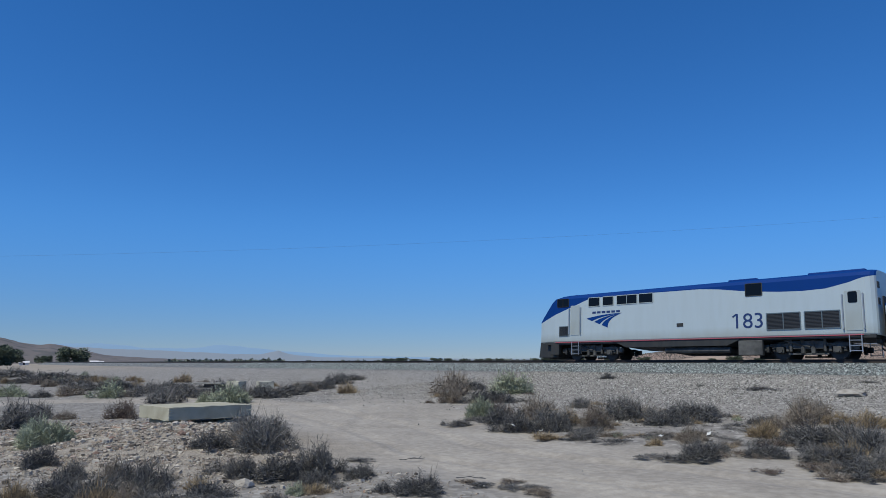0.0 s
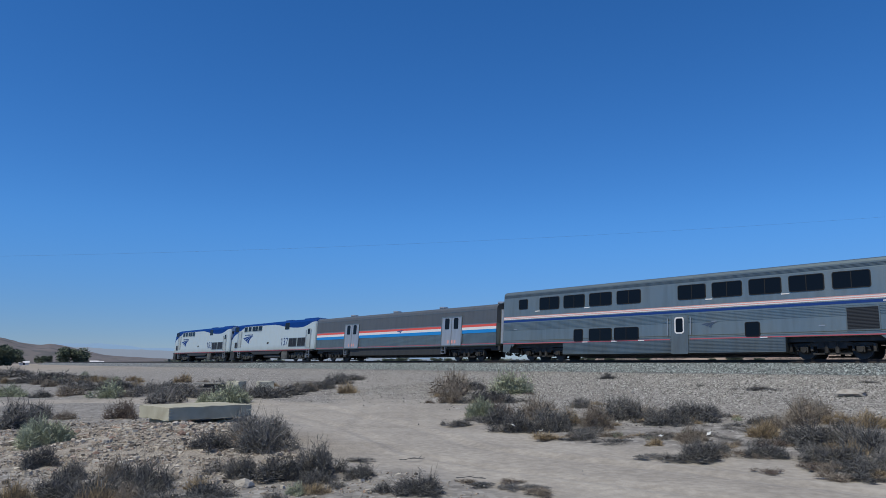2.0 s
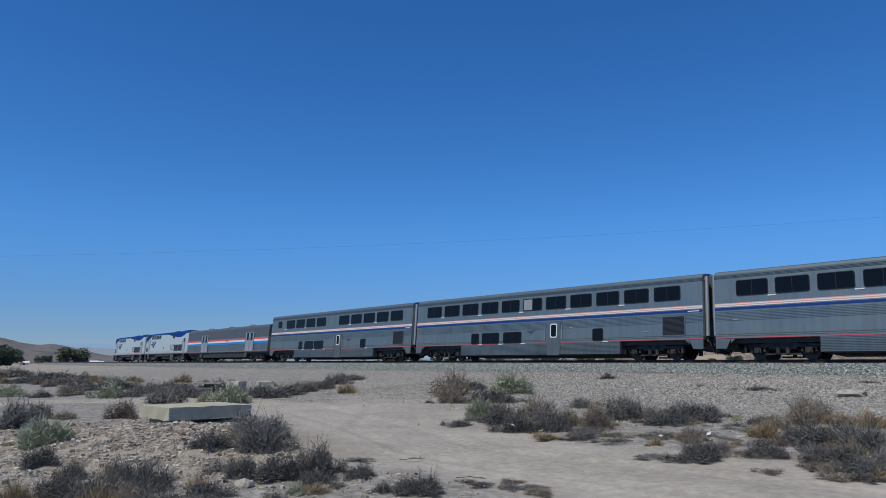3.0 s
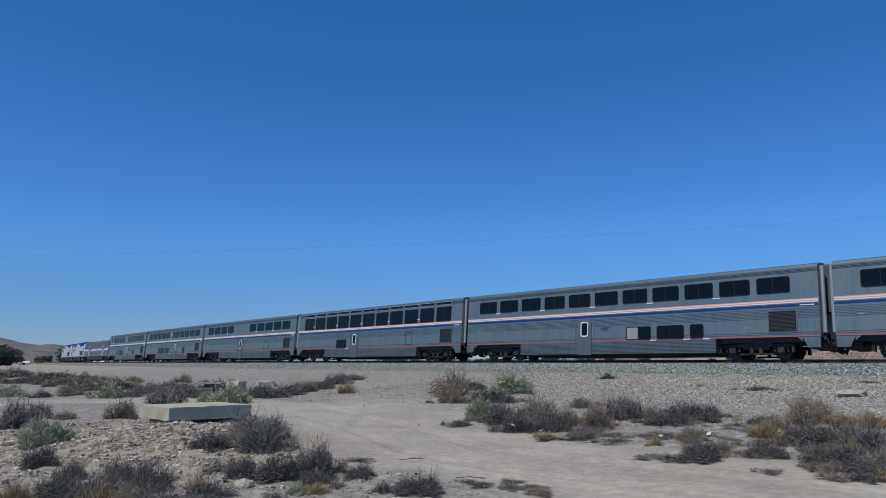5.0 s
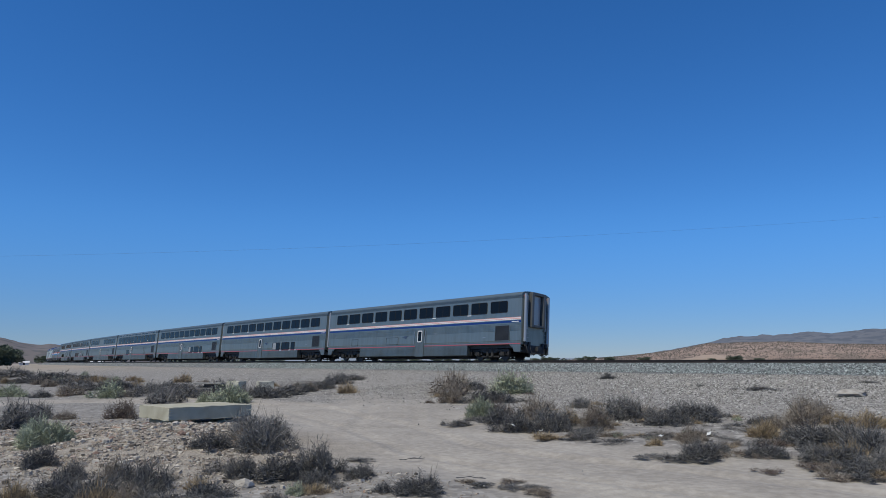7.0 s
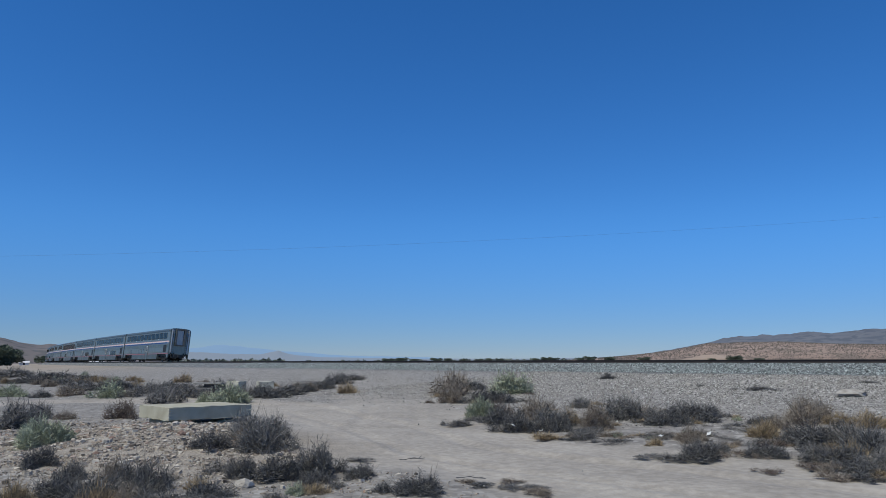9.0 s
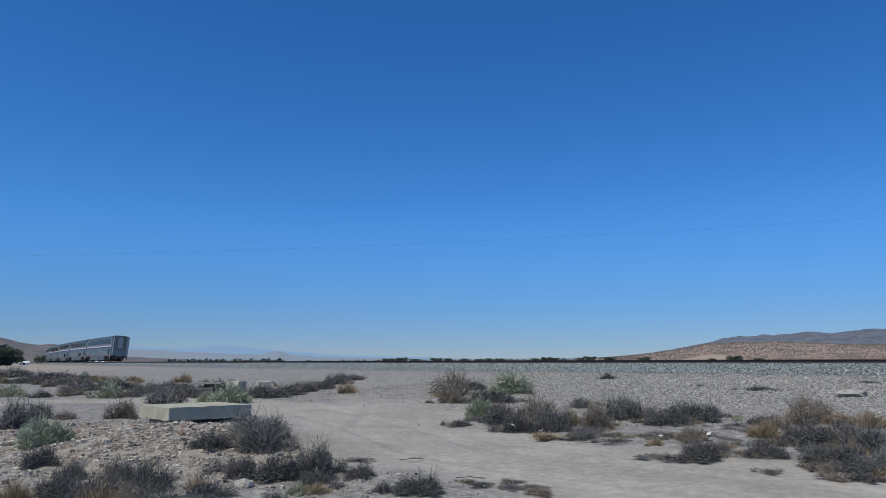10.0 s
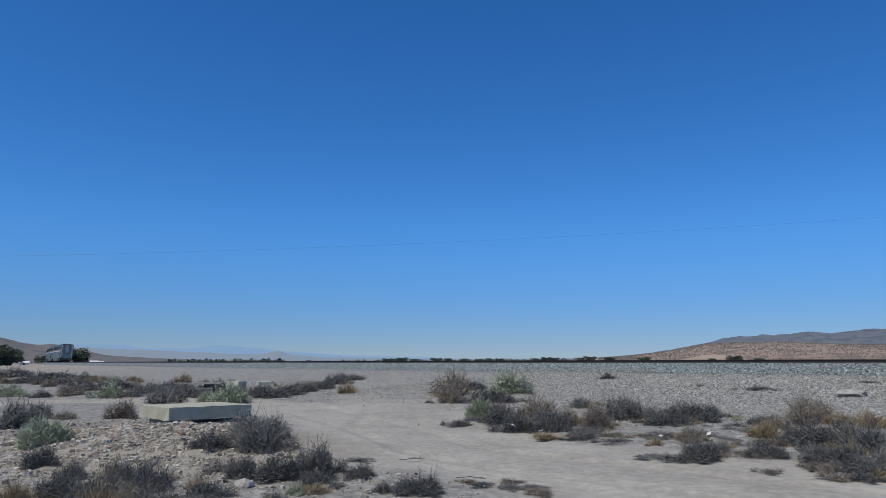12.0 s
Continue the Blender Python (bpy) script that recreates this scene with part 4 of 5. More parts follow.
        part("roof_vent", bm, M_STEEL2, car, "shiny round roof vent")
    for sx in (-1, 1):
        bm = bmesh.new()
        for sy in (-1, 1):
            box(bm, sx * 12.78 - 0.17, sx * 12.78 + 0.17, sy * 0.62 - 0.13, sy * 0.62 + 0.13, 1.0, 3.7, 0.03)
        box(bm, sx * 12.78 - 0.17, sx * 12.78 + 0.17, -0.75, 0.75, 3.6, 3.85, 0.03)
        part("diaphragm", bm, M_DARK, car)
        for sy in (-1, 1):
            bm = tube(bmesh.new(), (sx * 12.78, sy * 0.98, 1.2), (sx * 12.78, sy * 0.98, 3.7), 0.18, 12)
            part("end_post", bm, M_STEEL2, car, "bright vertical end posts")
        coupler(car, sx * 12.62, sx)
        truck(car, sx * 9.1)
        part("buffer_beam", boxed(sx * 12.2 - 0.4, sx * 12.2 + 0.5, -1.2, 1.2, 0.7, 1.04, 0.03), M_DARK, car)
    return car


def letter_bars():
    bm = bmesh.new()
    for i in range(6):
        box(bm, -1.05 + 0.36 * i, -1.05 + 0.36 * i + 0.27, -0.006, 0.0, -0.065, 0.065)
    return bm


def loco_sections():
    xs = [-10.55, -10.3, -9.8, -9.35, -9.06, -8.6, -8.0, -7.2, -6.2] + [-5.2 + 1.1 * i for i in range(13)] + [8.6, 9.1, 9.5, 9.65, 9.8, 9.9, 10.0, 10.08, 10.15, 10.2]
    return xs


def blue_edge(x):
    return float(np.interp(x, [-10.55, -10.4, -6.18, -4, 1.43, 2.5, 3.71, 5.2, 6.37, 7.2, 8.01, 9.05, 9.6, 10.2], [2.5, 2.55, 3.93, 3.97, 3.94, 3.84, 3.66, 3.50, 3.42, 3.42, 3.46, 3.68, 3.86, 3.98]))


def locomotive(number, label):
    eng = tagged(new("locomotive"), label, "locomotive", "diesel locomotives at the head of the train")
    bm = bmesh.new()
    rows = []
    for x in loco_sections():
        top = float(np.interp(x, [-10.55, -9.1, -8.45, 10.2], [2.62, 4.10, 4.30, 4.33]))
        hw = float(np.interp(x, [-10.55, -10.1, -9.0, 9.55, 9.8, 10.0, 10.15, 10.2], [1.12, 1.26, 1.5, 1.5, 1.47, 1.40, 1.28, 1.16]))
        zb = min(blue_edge(x), top - 0.06)
        sh = min(4.0, top - 0.03)
        sh = max(sh, zb + 0.01)
        pts = [(hw - 0.04, 1.12), (hw, 1.2), (hw, 1.9), (hw, zb), (hw, sh), (hw - 0.09, sh + (top - sh) * 0.55), (hw - 0.32, sh + (top - sh) * 0.9), (0.0, top)]
        pts = pts + [(-a, b) for a, b in pts[-2::-1]]
        rows.append([bm.verts.new((x, a, b)) for a, b in pts])
    n = len(rows[0])
    for i in range(len(rows) - 1):
        for j in range(n - 1):
            f = bm.faces.new((rows[i][j], rows[i + 1][j], rows[i + 1][j + 1], rows[i][j + 1]))
            f.material_index = 1 if 3 <= j < n - 4 else 0
    bm.faces.new(rows[-1][::-1])
    bm.faces.new(rows[0])
    bmesh.ops.recalc_face_normals(bm, faces=bm.faces)
    part("body", bm, [M_WHITE, M_BLUE], eng, "pale silver sides under a swooping dark blue roof")
    # roof gear
    part("roof_hatch", boxed(2.75, 4.35, -0.9, 0.9, 4.28, 4.43, 0.04), M_BLUE, eng)
    part("fan_hood", boxed(7.0, 9.7, -0.95, 0.95, 4.26, 4.43, 0.07), M_BLUE, eng)
    for x in (-8.0, -7.3):
        part("roof_box", boxed(x, x + 0.35, -0.5, -0.2, 4.28, 4.38, 0.03), M_BLUE, eng)
    part("horn", tube(tube(bmesh.new(), (-8.6, -0.3, 4.36), (-8.1, -0.3, 4.36), 0.05, 8, 0.1), (-8.6, -0.1, 4.36), (-8.2, -0.1, 4.36), 0.04, 8, 0.08), M_DARK, eng)
    part("frame_sill", boxed(-9.9, 10.1, -1.42, 1.42, 0.98, 1.14), M_DARK, eng)
    for side in (-1, 1):
        part("red_line", boxed(-9.0, 9.6, side * 1.5 - 0.012, side * 1.5 + 0.012, 1.10, 1.135), M_RED, eng)
    # fuel tank and skirt
    tank = [(-4.5, 1.1), (-3.5, 0.72), (2.85, 0.72), (3.7, 1.1)]
    part("tank_skirt", plate(bmesh.new(), tank, 1.46, -1.46), M_DARK, eng, "dark sloping fuel tank skirt")
    bm = boxed(-0.6, 2.6, -1.2, 1.2, 0.36, 0.7, 0.06)
    tube(bm, (-1.0, -1.15, 0.5), (2.9, -1.15, 0.5), 0.16, 10)
    part("fuel_tank", bm, M_TRUCKLIT, eng)
    for side in (-1, 1):
        part("equipment_box", boxed(3.45, 4.75, side * 1.3 - 0.14, side * 1.3 + 0.14, 0.18, 0.98, 0.04), M_TRUCKLIT, eng)
    bm = bmesh.new()
    pil = [(-10.66, 0.16), (-10.54, 1.16), (-9.0, 1.16), (-9.0, 0.16)]
    plate(bm, [(x + 0.0, z) for x, z in pil], 1.15, -1.15)
    for side in (-1, 1):
        box(bm, -9.4, -8.75, side * 1.3 - 0.16, side * 1.3 + 0.16, 0.3, 1.12, 0.03)
    part("pilot", bm, M_DARK, eng, "dark steel pilot plough")
    for x in (-6.35, 6.9):
        truck(eng, x, 2.74, True)
    coupler(eng, 10.15, 1)
    coupler(eng, -10.6, -1)
    # side windows and cab glass
    y = 1.505
    for x0, x1 in ((-6.31, -5.47), (-5.21, -4.45), (-4.16, -3.47), (-3.43, -2.74), (-2.58, -1.65)):
        window(eng, x0, x1, 3.40, 3.94, y, 0.03, 0, M_WHITE)
    window(eng, -8.85, -7.95, 3.5, 4.0, y, 0.06, 1)
    bm = bmesh.new()
    for side in (-1, 1):
        ob = [(-10.07, side * 0.12, 3.12), (-10.07, side * 1.05, 3.12), (-9.42, side * 1.12, 3.78), (-9.42, side * 0.12, 3.78)]
        off = Vector((-0.03, 0, 0.03))
        vs = [bm.verts.new(Vector(v) + off) for v in ob]
        bm.faces.new(vs)
    part("windscreen", bm, M_GLASS, eng)
    window(eng, 4.0, 4.86, 3.36, 4.0, y, 0.03, 0, M_DARK, "vent_box")
    grille(eng, 5.08, 6.74, 1.5, 2.33, y, 2, 12)
    grille(eng, 6.98, 8.6, 1.5, 2.33, y, 2, 12)
    grille(eng, -8.65, -7.95, 1.55, 2.15, y, 1, 9)
    for x0, wz in ((8.86, 3.0), (-7.75, 0)):
        for side in (-1, 1):
            dr = shared(("cabdoor", x0 > 0), "door", lambda: plate(bmesh.new(), rounded_rect(0.72, 1.95, 0.05), 0.02, -0.016), M_WHITE, eng, (x0 + 0.36, side * y, 2.30 if x0 > 0 else 2.55), 0 if side < 0 else 180)
            if wz:
                shared("cabpane", "pane", lambda: plate(bmesh.new(), rounded_rect(0.42, 0.56, 0.08), 0.0, -0.026), M_GLASS, dr, (0, 0, 0.65))
            for hx in (-0.46, 0.46):
                shared("cabgrab", "grab_rail", lambda: tube(tube(tube(bmesh.new(), (0, -0.08, -0.85), (0, -0.08, 0.85), 0.03, 8), (0, 0, 0.85), (0, -0.09, 0.85), 0.03, 8), (0, 0, -0.85), (0, -0.09, -0.85), 0.03, 8), M_STEEL2, dr, (hx, 0, -0.05))
        for side in (-1, 1):
            bm = bmesh.new()
            for z in (0.35, 0.6, 0.85):
                box(bm, x0 + 0.1, x0 + 0.62, side * 1.4 - 0.1, side * 1.4 + 0.1, z, z + 0.03)
            for xx in (x0 + 0.08, x0 + 0.62):
                box(bm, xx, xx + 0.04, side * 1.48 - 0.03, side * 1.48 + 0.03, 0.3, 1.15)
            part("step_ladder", bm, M_STEEL2, eng)
    for side in (-1, 1):
        shared("filler", "fuel_filler", lambda: boxed(-0.2, 0.2, -0.02, 0.02, -0.1, 0.1), M_DARK, eng, (0.1, side * y, 1.95))
        shared("namebar", "name_bar", lambda: letter_bars(), M_NUM, eng, (-4.97, side * y, 2.98))
    emblem(eng, -6.48, -3.83, 1.98, 2.86, y + 0.006, M_BLUE)
    lettering(eng, number, 3.41, 4.85, 1.62, 2.42, y + 0.006, M_NUM)
    bm = bmesh.new()
    box(bm, 10.16, 10.24, -0.4, 0.4, 1.2, 3.1, 0.02)
    for z in (2.6, 3.4):
        for side in (-1, 1):
            box(bm, 10.18, 10.23, side * 0.95 - 0.15, side * 0.95 + 0.15, z, z + 0.32, 0.02)
    part("end_door", bm, M_DARK, eng)
    for side in (-0.16, 0.16):
        part("headlight", tube(bmesh.new(), (-9.75, side, 3.55), (-9.9, side, 3.49), 0.09, 12), M_STEEL2, eng)
    return eng


ALL = tuple(range(11))
engine = locomotive("183", "leading silver and blue diesel locomotive on the rails")
engine_two = locomotive("137", "second silver and blue diesel locomotive behind the first")
baggage = baggage_car()
crew = superliner("silver two-level crew car with a solid panel among its windows", (0, 1, 2, 3, 4, 6, 7, 8, 9, 10), ((-6.28, -5.6, 0), (-5.07, -3.4, 0), (-3.17, -1.48, 0), (5.1, 5.85, 0)), (0.75, 1.75), emblem_at=2.6)
sleeper = superliner("silver two-level sleeping car with one window half covered", ALL, ((-6.04, -5.3, 0), (-4.92, -3.22, 0), (-2.73, -1.05, 0), (5.1, 5.85, 0)), (1.4, 2.4), blinds=(5,), emblem_at=-0.6)
diner = superliner("silver two-level dining car with windows in two groups", (0, 1, 2, 3, 6, 7, 8, 9, 10), (), (-1.3, -0.5), panels=((5.4, 6.6, 1.3, 2.2),))
lounge = superliner("silver lounge car with tall windows that reach into the roof", ALL, ((-5.1, -3.5, 0),), (-2.6, -1.6), lounge=True, panels=((5.6, 6.5, 1.3, 2.3),))
coach_a = superliner("silver two-level coach with three lower windows", ALL, ((1.43, 3.09, 1), (3.55, 5.23, 0), (5.68, 6.43, 0)), (-2.2, -1.2), emblem_at=-0.6)
coach_b = superliner("silver two-level coach with three lower windows", ALL, ((1.43, 3.09, 1), (3.55, 5.23, 0), (5.68, 6.43, 0)), (-2.2, -1.2), emblem_at=-0.6)
coach_c = superliner("last silver two-level coach with an open gangway end", ALL, (), (0.9, 1.9), panels=((-3.25, -1.54, 1.3, 1.92), (-8.6, -7.6, 1.3, 1.9)), emblem_at=-1.0)
CONSIST = [(engine, 21.03, 6.6), (engine_two, 21.03, 6.6)] + [(c, 25.91, 9.1) for c in (baggage, crew, sleeper, diner, lounge, coach_a, coach_b, coach_c)]


# ---- plants ----
def two_tone(name, a, b, rough=0.85):
    m = mat(name, a, rough)
    n, l = m.node_tree.nodes, m.node_tree.links
    g = n.new("ShaderNodeNewGeometry")
    o = n.new("ShaderNodeObjectInfo")
    ad = n.new("ShaderNodeMath")
    ad.operation = "MULTIPLY_ADD"
    ad.inputs[1].default_value = 0.7
    l.new(g.outputs["Random Per Island"], ad.inputs[0])
    sc = n.new("ShaderNodeMath")
    sc.operation = "MULTIPLY"
    sc.inputs[1].default_value = 0.3
    l.new(o.outputs["Random"], sc.inputs[0]), l.new(sc.outputs[0], ad.inputs[2])
    mx = n.new("ShaderNodeMix")
    mx.data_type = "RGBA"
    mx.inputs[6].default_value, mx.inputs[7].default_value = (*a, 1), (*b, 1)
    l.new(ad.outputs[0], mx.inputs[0]), l.new(mx.outputs[2], n["Principled BSDF"].inputs["Base Color"])
    return m


def strips(p, d, bend, length, width, segs, rng):
    """Tapered twigs: starts p, directions d, lengths and widths as arrays; returns corners and faces."""
    n = len(p)
    side = np.cross(d, rng.normal(0, 1, (n, 3)))
    side /= np.linalg.norm(side, axis=1, keepdims=True) + 1e-6
    t = np.linspace(0, 1, segs + 1)[None, :, None]
    c = p[:, None] + d[:, None] * length[:, None, None] * t + bend[:, None] * length[:, None, None] * t * t
    c[..., 2] = np.maximum(c[..., 2], 0.004)
    w = side[:, None] * width[:, None, None] * (1 - 0.8 * t)
    v = np.stack([c - w, c + w], 2).reshape(-1, 3)
    k = np.arange(segs)
    quad = np.stack([2 * k, 2 * k + 1, 2 * k + 3, 2 * k + 2], -1)
    f = (quad[None] + (2 * segs + 2) * np.arange(n)[:, None, None]).reshape(-1, 4)
    return v.tolist(), f.tolist()


def lobes_of(rng, count):
    """Several crowns of one shrub: rows of centre x, y, radius, height; together of unit radius."""
    rows = [(0.0, 0.0, 0.62, 1.0)]
    for i in range(count - 1):
        a = 6.283 * i / (count - 1) + rng.uniform(-0.5, 0.5)
        r = rng.uniform(0.35, 0.68)
        rows.append((r * math.cos(a), r * math.sin(a), rng.uniform(0.28, 0.48), rng.uniform(0.42, 0.95)))
    return np.array(rows)


def unit(v):
    return v / (np.linalg.norm(v, axis=1, keepdims=True) + 1e-6)


def crown(rng, lobes, count, width, length, upright, shell, stray, segs):
    """Fine twigs that fill the lobes of a shrub, most of them near the outside."""
    share = lobes[:, 2] ** 2 * lobes[:, 3]
    pick = lobes[rng.choice(len(lobes), count, p=share / share.sum())]
    a = rng.uniform(0, 6.283, count)
    cz = rng.uniform(0.03, 1.0, count)
    out = np.stack([np.sqrt(1 - cz * cz) * np.cos(a), np.sqrt(1 - cz * cz) * np.sin(a), cz], -1)
    rough = 0.86 + 0.16 * np.sin(4 * a + pick[:, 0] * 9) * np.sin(5 * cz + pick[:, 1] * 7)
    deep = 1 - (1 - shell) * rng.uniform(0, 1, count)
    p = out * (deep * rough)[:, None] * np.stack([pick[:, 2], pick[:, 2], pick[:, 3]], -1) * 0.88
    p[:, :2] += pick[:, :2]
    d = unit(out + np.array([0, 0, upright]) + rng.normal(0, stray, (count, 3)))
    bend = rng.normal(0, 0.2, (count, 3)) - np.array([0, 0, 0.15])
    ln = length * rng.uniform(0.4, 1.15, count)
    return strips(p - d * ln[:, None] * 0.5, d, bend, ln, width * rng.uniform(0.7, 1.3, count), segs, rng)


def stems_of(rng, lobes, count, width):
    """Woody stems that fan out of each lobe's root."""
    pick = lobes[rng.integers(0, len(lobes), count)]
    p = np.stack([pick[:, 0] * 0.5, pick[:, 1] * 0.5, np.zeros(count)], -1) + rng.normal(0, 0.04, (count, 3)) * np.array([1, 1, 0])
    tip = np.stack([pick[:, 0], pick[:, 1], pick[:, 3] * 0.8], -1) + rng.normal(0, 0.5, (count, 3)) * np.stack([pick[:, 2], pick[:, 2], 0.5 * pick[:, 3]], -1)
    tip[:, 2] = np.minimum(np.abs(tip[:, 2]) + 0.05, pick[:, 3])
    d = tip - p
    ln = np.linalg.norm(d, axis=1)
    return strips(p, unit(d), rng.normal(0, 0.12, (count, 3)), ln * rng.uniform(0.7, 1.1, count), width * rng.uniform(0.6, 1.2, count), 4, rng)


M_STEM = two_tone("grey_stem", (0.10, 0.085, 0.07), (0.20, 0.175, 0.15))
M_GREY = two_tone("grey_twig", (0.05, 0.049, 0.047), (0.275, 0.262, 0.245))
M_DARKTWIG = two_tone("dark_twig", (0.018, 0.019, 0.021), (0.14, 0.138, 0.137))
M_PALETWIG = two_tone("bleached_twig", (0.22, 0.20, 0.18), (0.44, 0.41, 0.37))
M_SAGE = two_tone("sage_leaf", (0.16, 0.18, 0.115), (0.43, 0.455, 0.33))
M_TANTWIG = two_tone("tan_twig", (0.12, 0.10, 0.078), (0.36, 0.305, 0.24))
M_STRAW = two_tone("straw", (0.17, 0.125, 0.07), (0.42, 0.32, 0.19))
M_BROWNTWIG = two_tone("brown_twig", (0.055, 0.04, 0.034), (0.18, 0.135, 0.105))


def shrub(kind, seed, small=False):
    """A knee-high desert shrub of unit radius: woody stems, several crowns of fine twigs, some bleached."""
    rng = np.random.default_rng(seed)
    label, outer, inner, count, width, length, upright, stray = {
        "g": ("dry grey desert shrub of tangled twigs", M_GREY, M_DARKTWIG, 2600, 0.0065, 0.21, 0.2, 0.55),
        "d": ("dark leafless desert shrub, low and dense", M_DARKTWIG, M_GREY, 3000, 0.0075, 0.22, 0.1, 0.6),
        "s": ("pale green saltbush with small leaves", M_SAGE, M_SAGE, 4200, 0.010, 0.14, 0.5, 0.4),
        "t": ("tan dried-out desert shrub", M_TANTWIG, M_BROWNTWIG, 2600, 0.0055, 0.21, 0.4, 0.5),
        "w": ("tuft of straw-coloured dry grass", M_STRAW, M_BROWNTWIG, 1900, 0.0075, 0.42, 1.1, 0.35),
        "b": ("bare brown shrub with open twigs", M_BROWNTWIG, M_BROWNTWIG, 1100, 0.0065, 0.26, 0.2, 0.6)}[kind]
    thing = tagged(new("desert_shrub"), label, "shrub", "desert shrubs beside the track")
    lobes = lobes_of(rng, 6 if kind in "dg" else 4)
    segs, share, thick = (1, 0.38, 1.5) if small else (2, 0.85, 1.0)      # small: a sparser crown for far and little ones
    v, f = stems_of(rng, lobes, 40, 0.013)
    tagged(grid_mesh("stem", v, f, M_STEM, True, thing), kind="stuff")
    v, f = crown(rng, lobes, int(count * share), width * thick, length, upright, 0.45, stray, segs)
    tagged(grid_mesh("foliage", v, f, outer, True, thing), kind="stuff")
    v, f = crown(rng, lobes * np.array([1, 1, 0.85, 0.8]), int(800 * share), 0.014 * thick, 0.20, 0.0, 0.1, 0.9, 1)
    tagged(grid_mesh("inner_brush", v, f, inner, True, thing), kind="stuff")
    if kind in "gdb":
        v, f = stems_of(rng, lobes * np.array([1, 1, 1.1, 0.85]), 22, 0.006)
        tagged(grid_mesh("bleached_brush", v, f, M_PALETWIG, True, thing), kind="stuff")
    return thing


SHRUBS_FAR_BANK = [("g", -98.9, -19.2, 5.84, 1.33), ("d", -60.6, -24.8, 3.60, 1.03), ("d", -68.9, -21.2, 3.53, 0.82), ("d", -66.5, -20.2, 2.86, 0.51), ("s", -40.9, -30.8, 1.72, 0.62), ("t", -37.9, -28.8, 1.95, 0.65), ("s", -35.0, -27.9, 2.12, 0.85), ("d", -44.8, -25.9, 2.32, 0.62), ("g", -34.3, -27.0, 1.50, 0.72), ("g", -29.3, -27.6, 1.87, 0.78), ("g", -32.1, -25.3, 1.73, 0.69), ("s", -26.8, -25.8, 1.93, 0.89), ("d", -37.0, -21.8, 1.69, 0.47), ("d", -28.7, -23.3, 1.62, 0.65), ("g", -30.2, -21.4, 1.73, 0.63), ("t", -31.1, -19.6, 1.82, 0.61), ("d", -32.5, -17.6, 1.41, 0.58), ("d", -36.9, -13.7, 1.78, 0.67), ("d", -37.3, -24.0, 1.66, 0.47)]
SHRUBS_RIGHT_ONE = [("d", -9.5, -21.5, 1.80, 0.59), ("d", -6.0, -27.5, 0.90, 0.32), ("t", -7.2, -25.6, 0.75, 0.40), ("d", -21.1, -8.1, 1.17, 0.43), ("g", -9.1, -26.4, 0.77, 0.26)]
SHRUBS_LEFT_NEAR = [("b", -21.9, -31.6, 1.26, 0.69), ("t", -22.6, -32.9, 0.78, 0.31), ("g", -9.3, -35.4, 0.9, 0.50), ("d", -8.2, -35.1, 0.9, 0.27), ("d", -11.6, -33.5, 0.85, 0.38), ("g", -11.4, -32.5, 1.10, 0.55), ("d", -8.9, -33.1, 0.85, 0.50), ("d", -8.3, -32.8, 0.60, 0.24), ("d", -7.0, -32.8, 0.75, 0.31), ("s", -7.8, -34.1, 0.35, 0.20), ("t", -10.5, -35.4, 0.6, 0.36), ("t", -12.1, -32.7, 0.56, 0.34)]
SHRUBS_LEFT_BANK = [("d", -85.9, -22.0, 5.43, 0.85), ("d", -64.4, -24.6, 4.15, 0.74), ("d", -54.8, -24.9, 3.22, 0.64), ("d", -63.5, -21.0, 4.28, 0.57), ("d", -80.3, -19.1, 4.1, 0.59), ("g", -43.6, -26.9, 2.27, 0.71), ("g", -44.5, -25.4, 2.03, 0.68), ("d", -43.8, -24.5, 2.37, 0.75), ("d", -37.0, -26.0, 1.74, 0.52), ("g", -41.4, -23.6, 1.98, 0.59), ("d", -40.8, -22.8, 1.99, 0.66), ("g", -32.0, -26.6, 1.54, 0.62), ("d", -39.9, -22.2, 1.65, 0.53), ("d", -32.7, -24.5, 1.09, 0.38), ("d", -33.1, -23.6, 1.12, 0.56)]
SHRUBS_MID_BANK = [("d", -30.4, -22.8, 1.62, 0.65), ("d", -28.5, -23.1, 1.79, 0.56), ("d", -29.1, -21.9, 1.6, 0.53), ("d", -30.4, -20.2, 1.42, 0.57), ("d", -32.0, -18.2, 1.83, 0.55), ("d", -34.8, -15.2, 2.03, 0.68), ("d", -37.0, -12.7, 1.82, 0.51), ("s", -27.9, -25.0, 1.21, 0.58), ("s", -27.8, -26.5, 0.93, 0.47), ("s", -39.3, -31.0, 1.66, 0.5), ("d", -37.2, -30.2, 1.07, 0.48)]
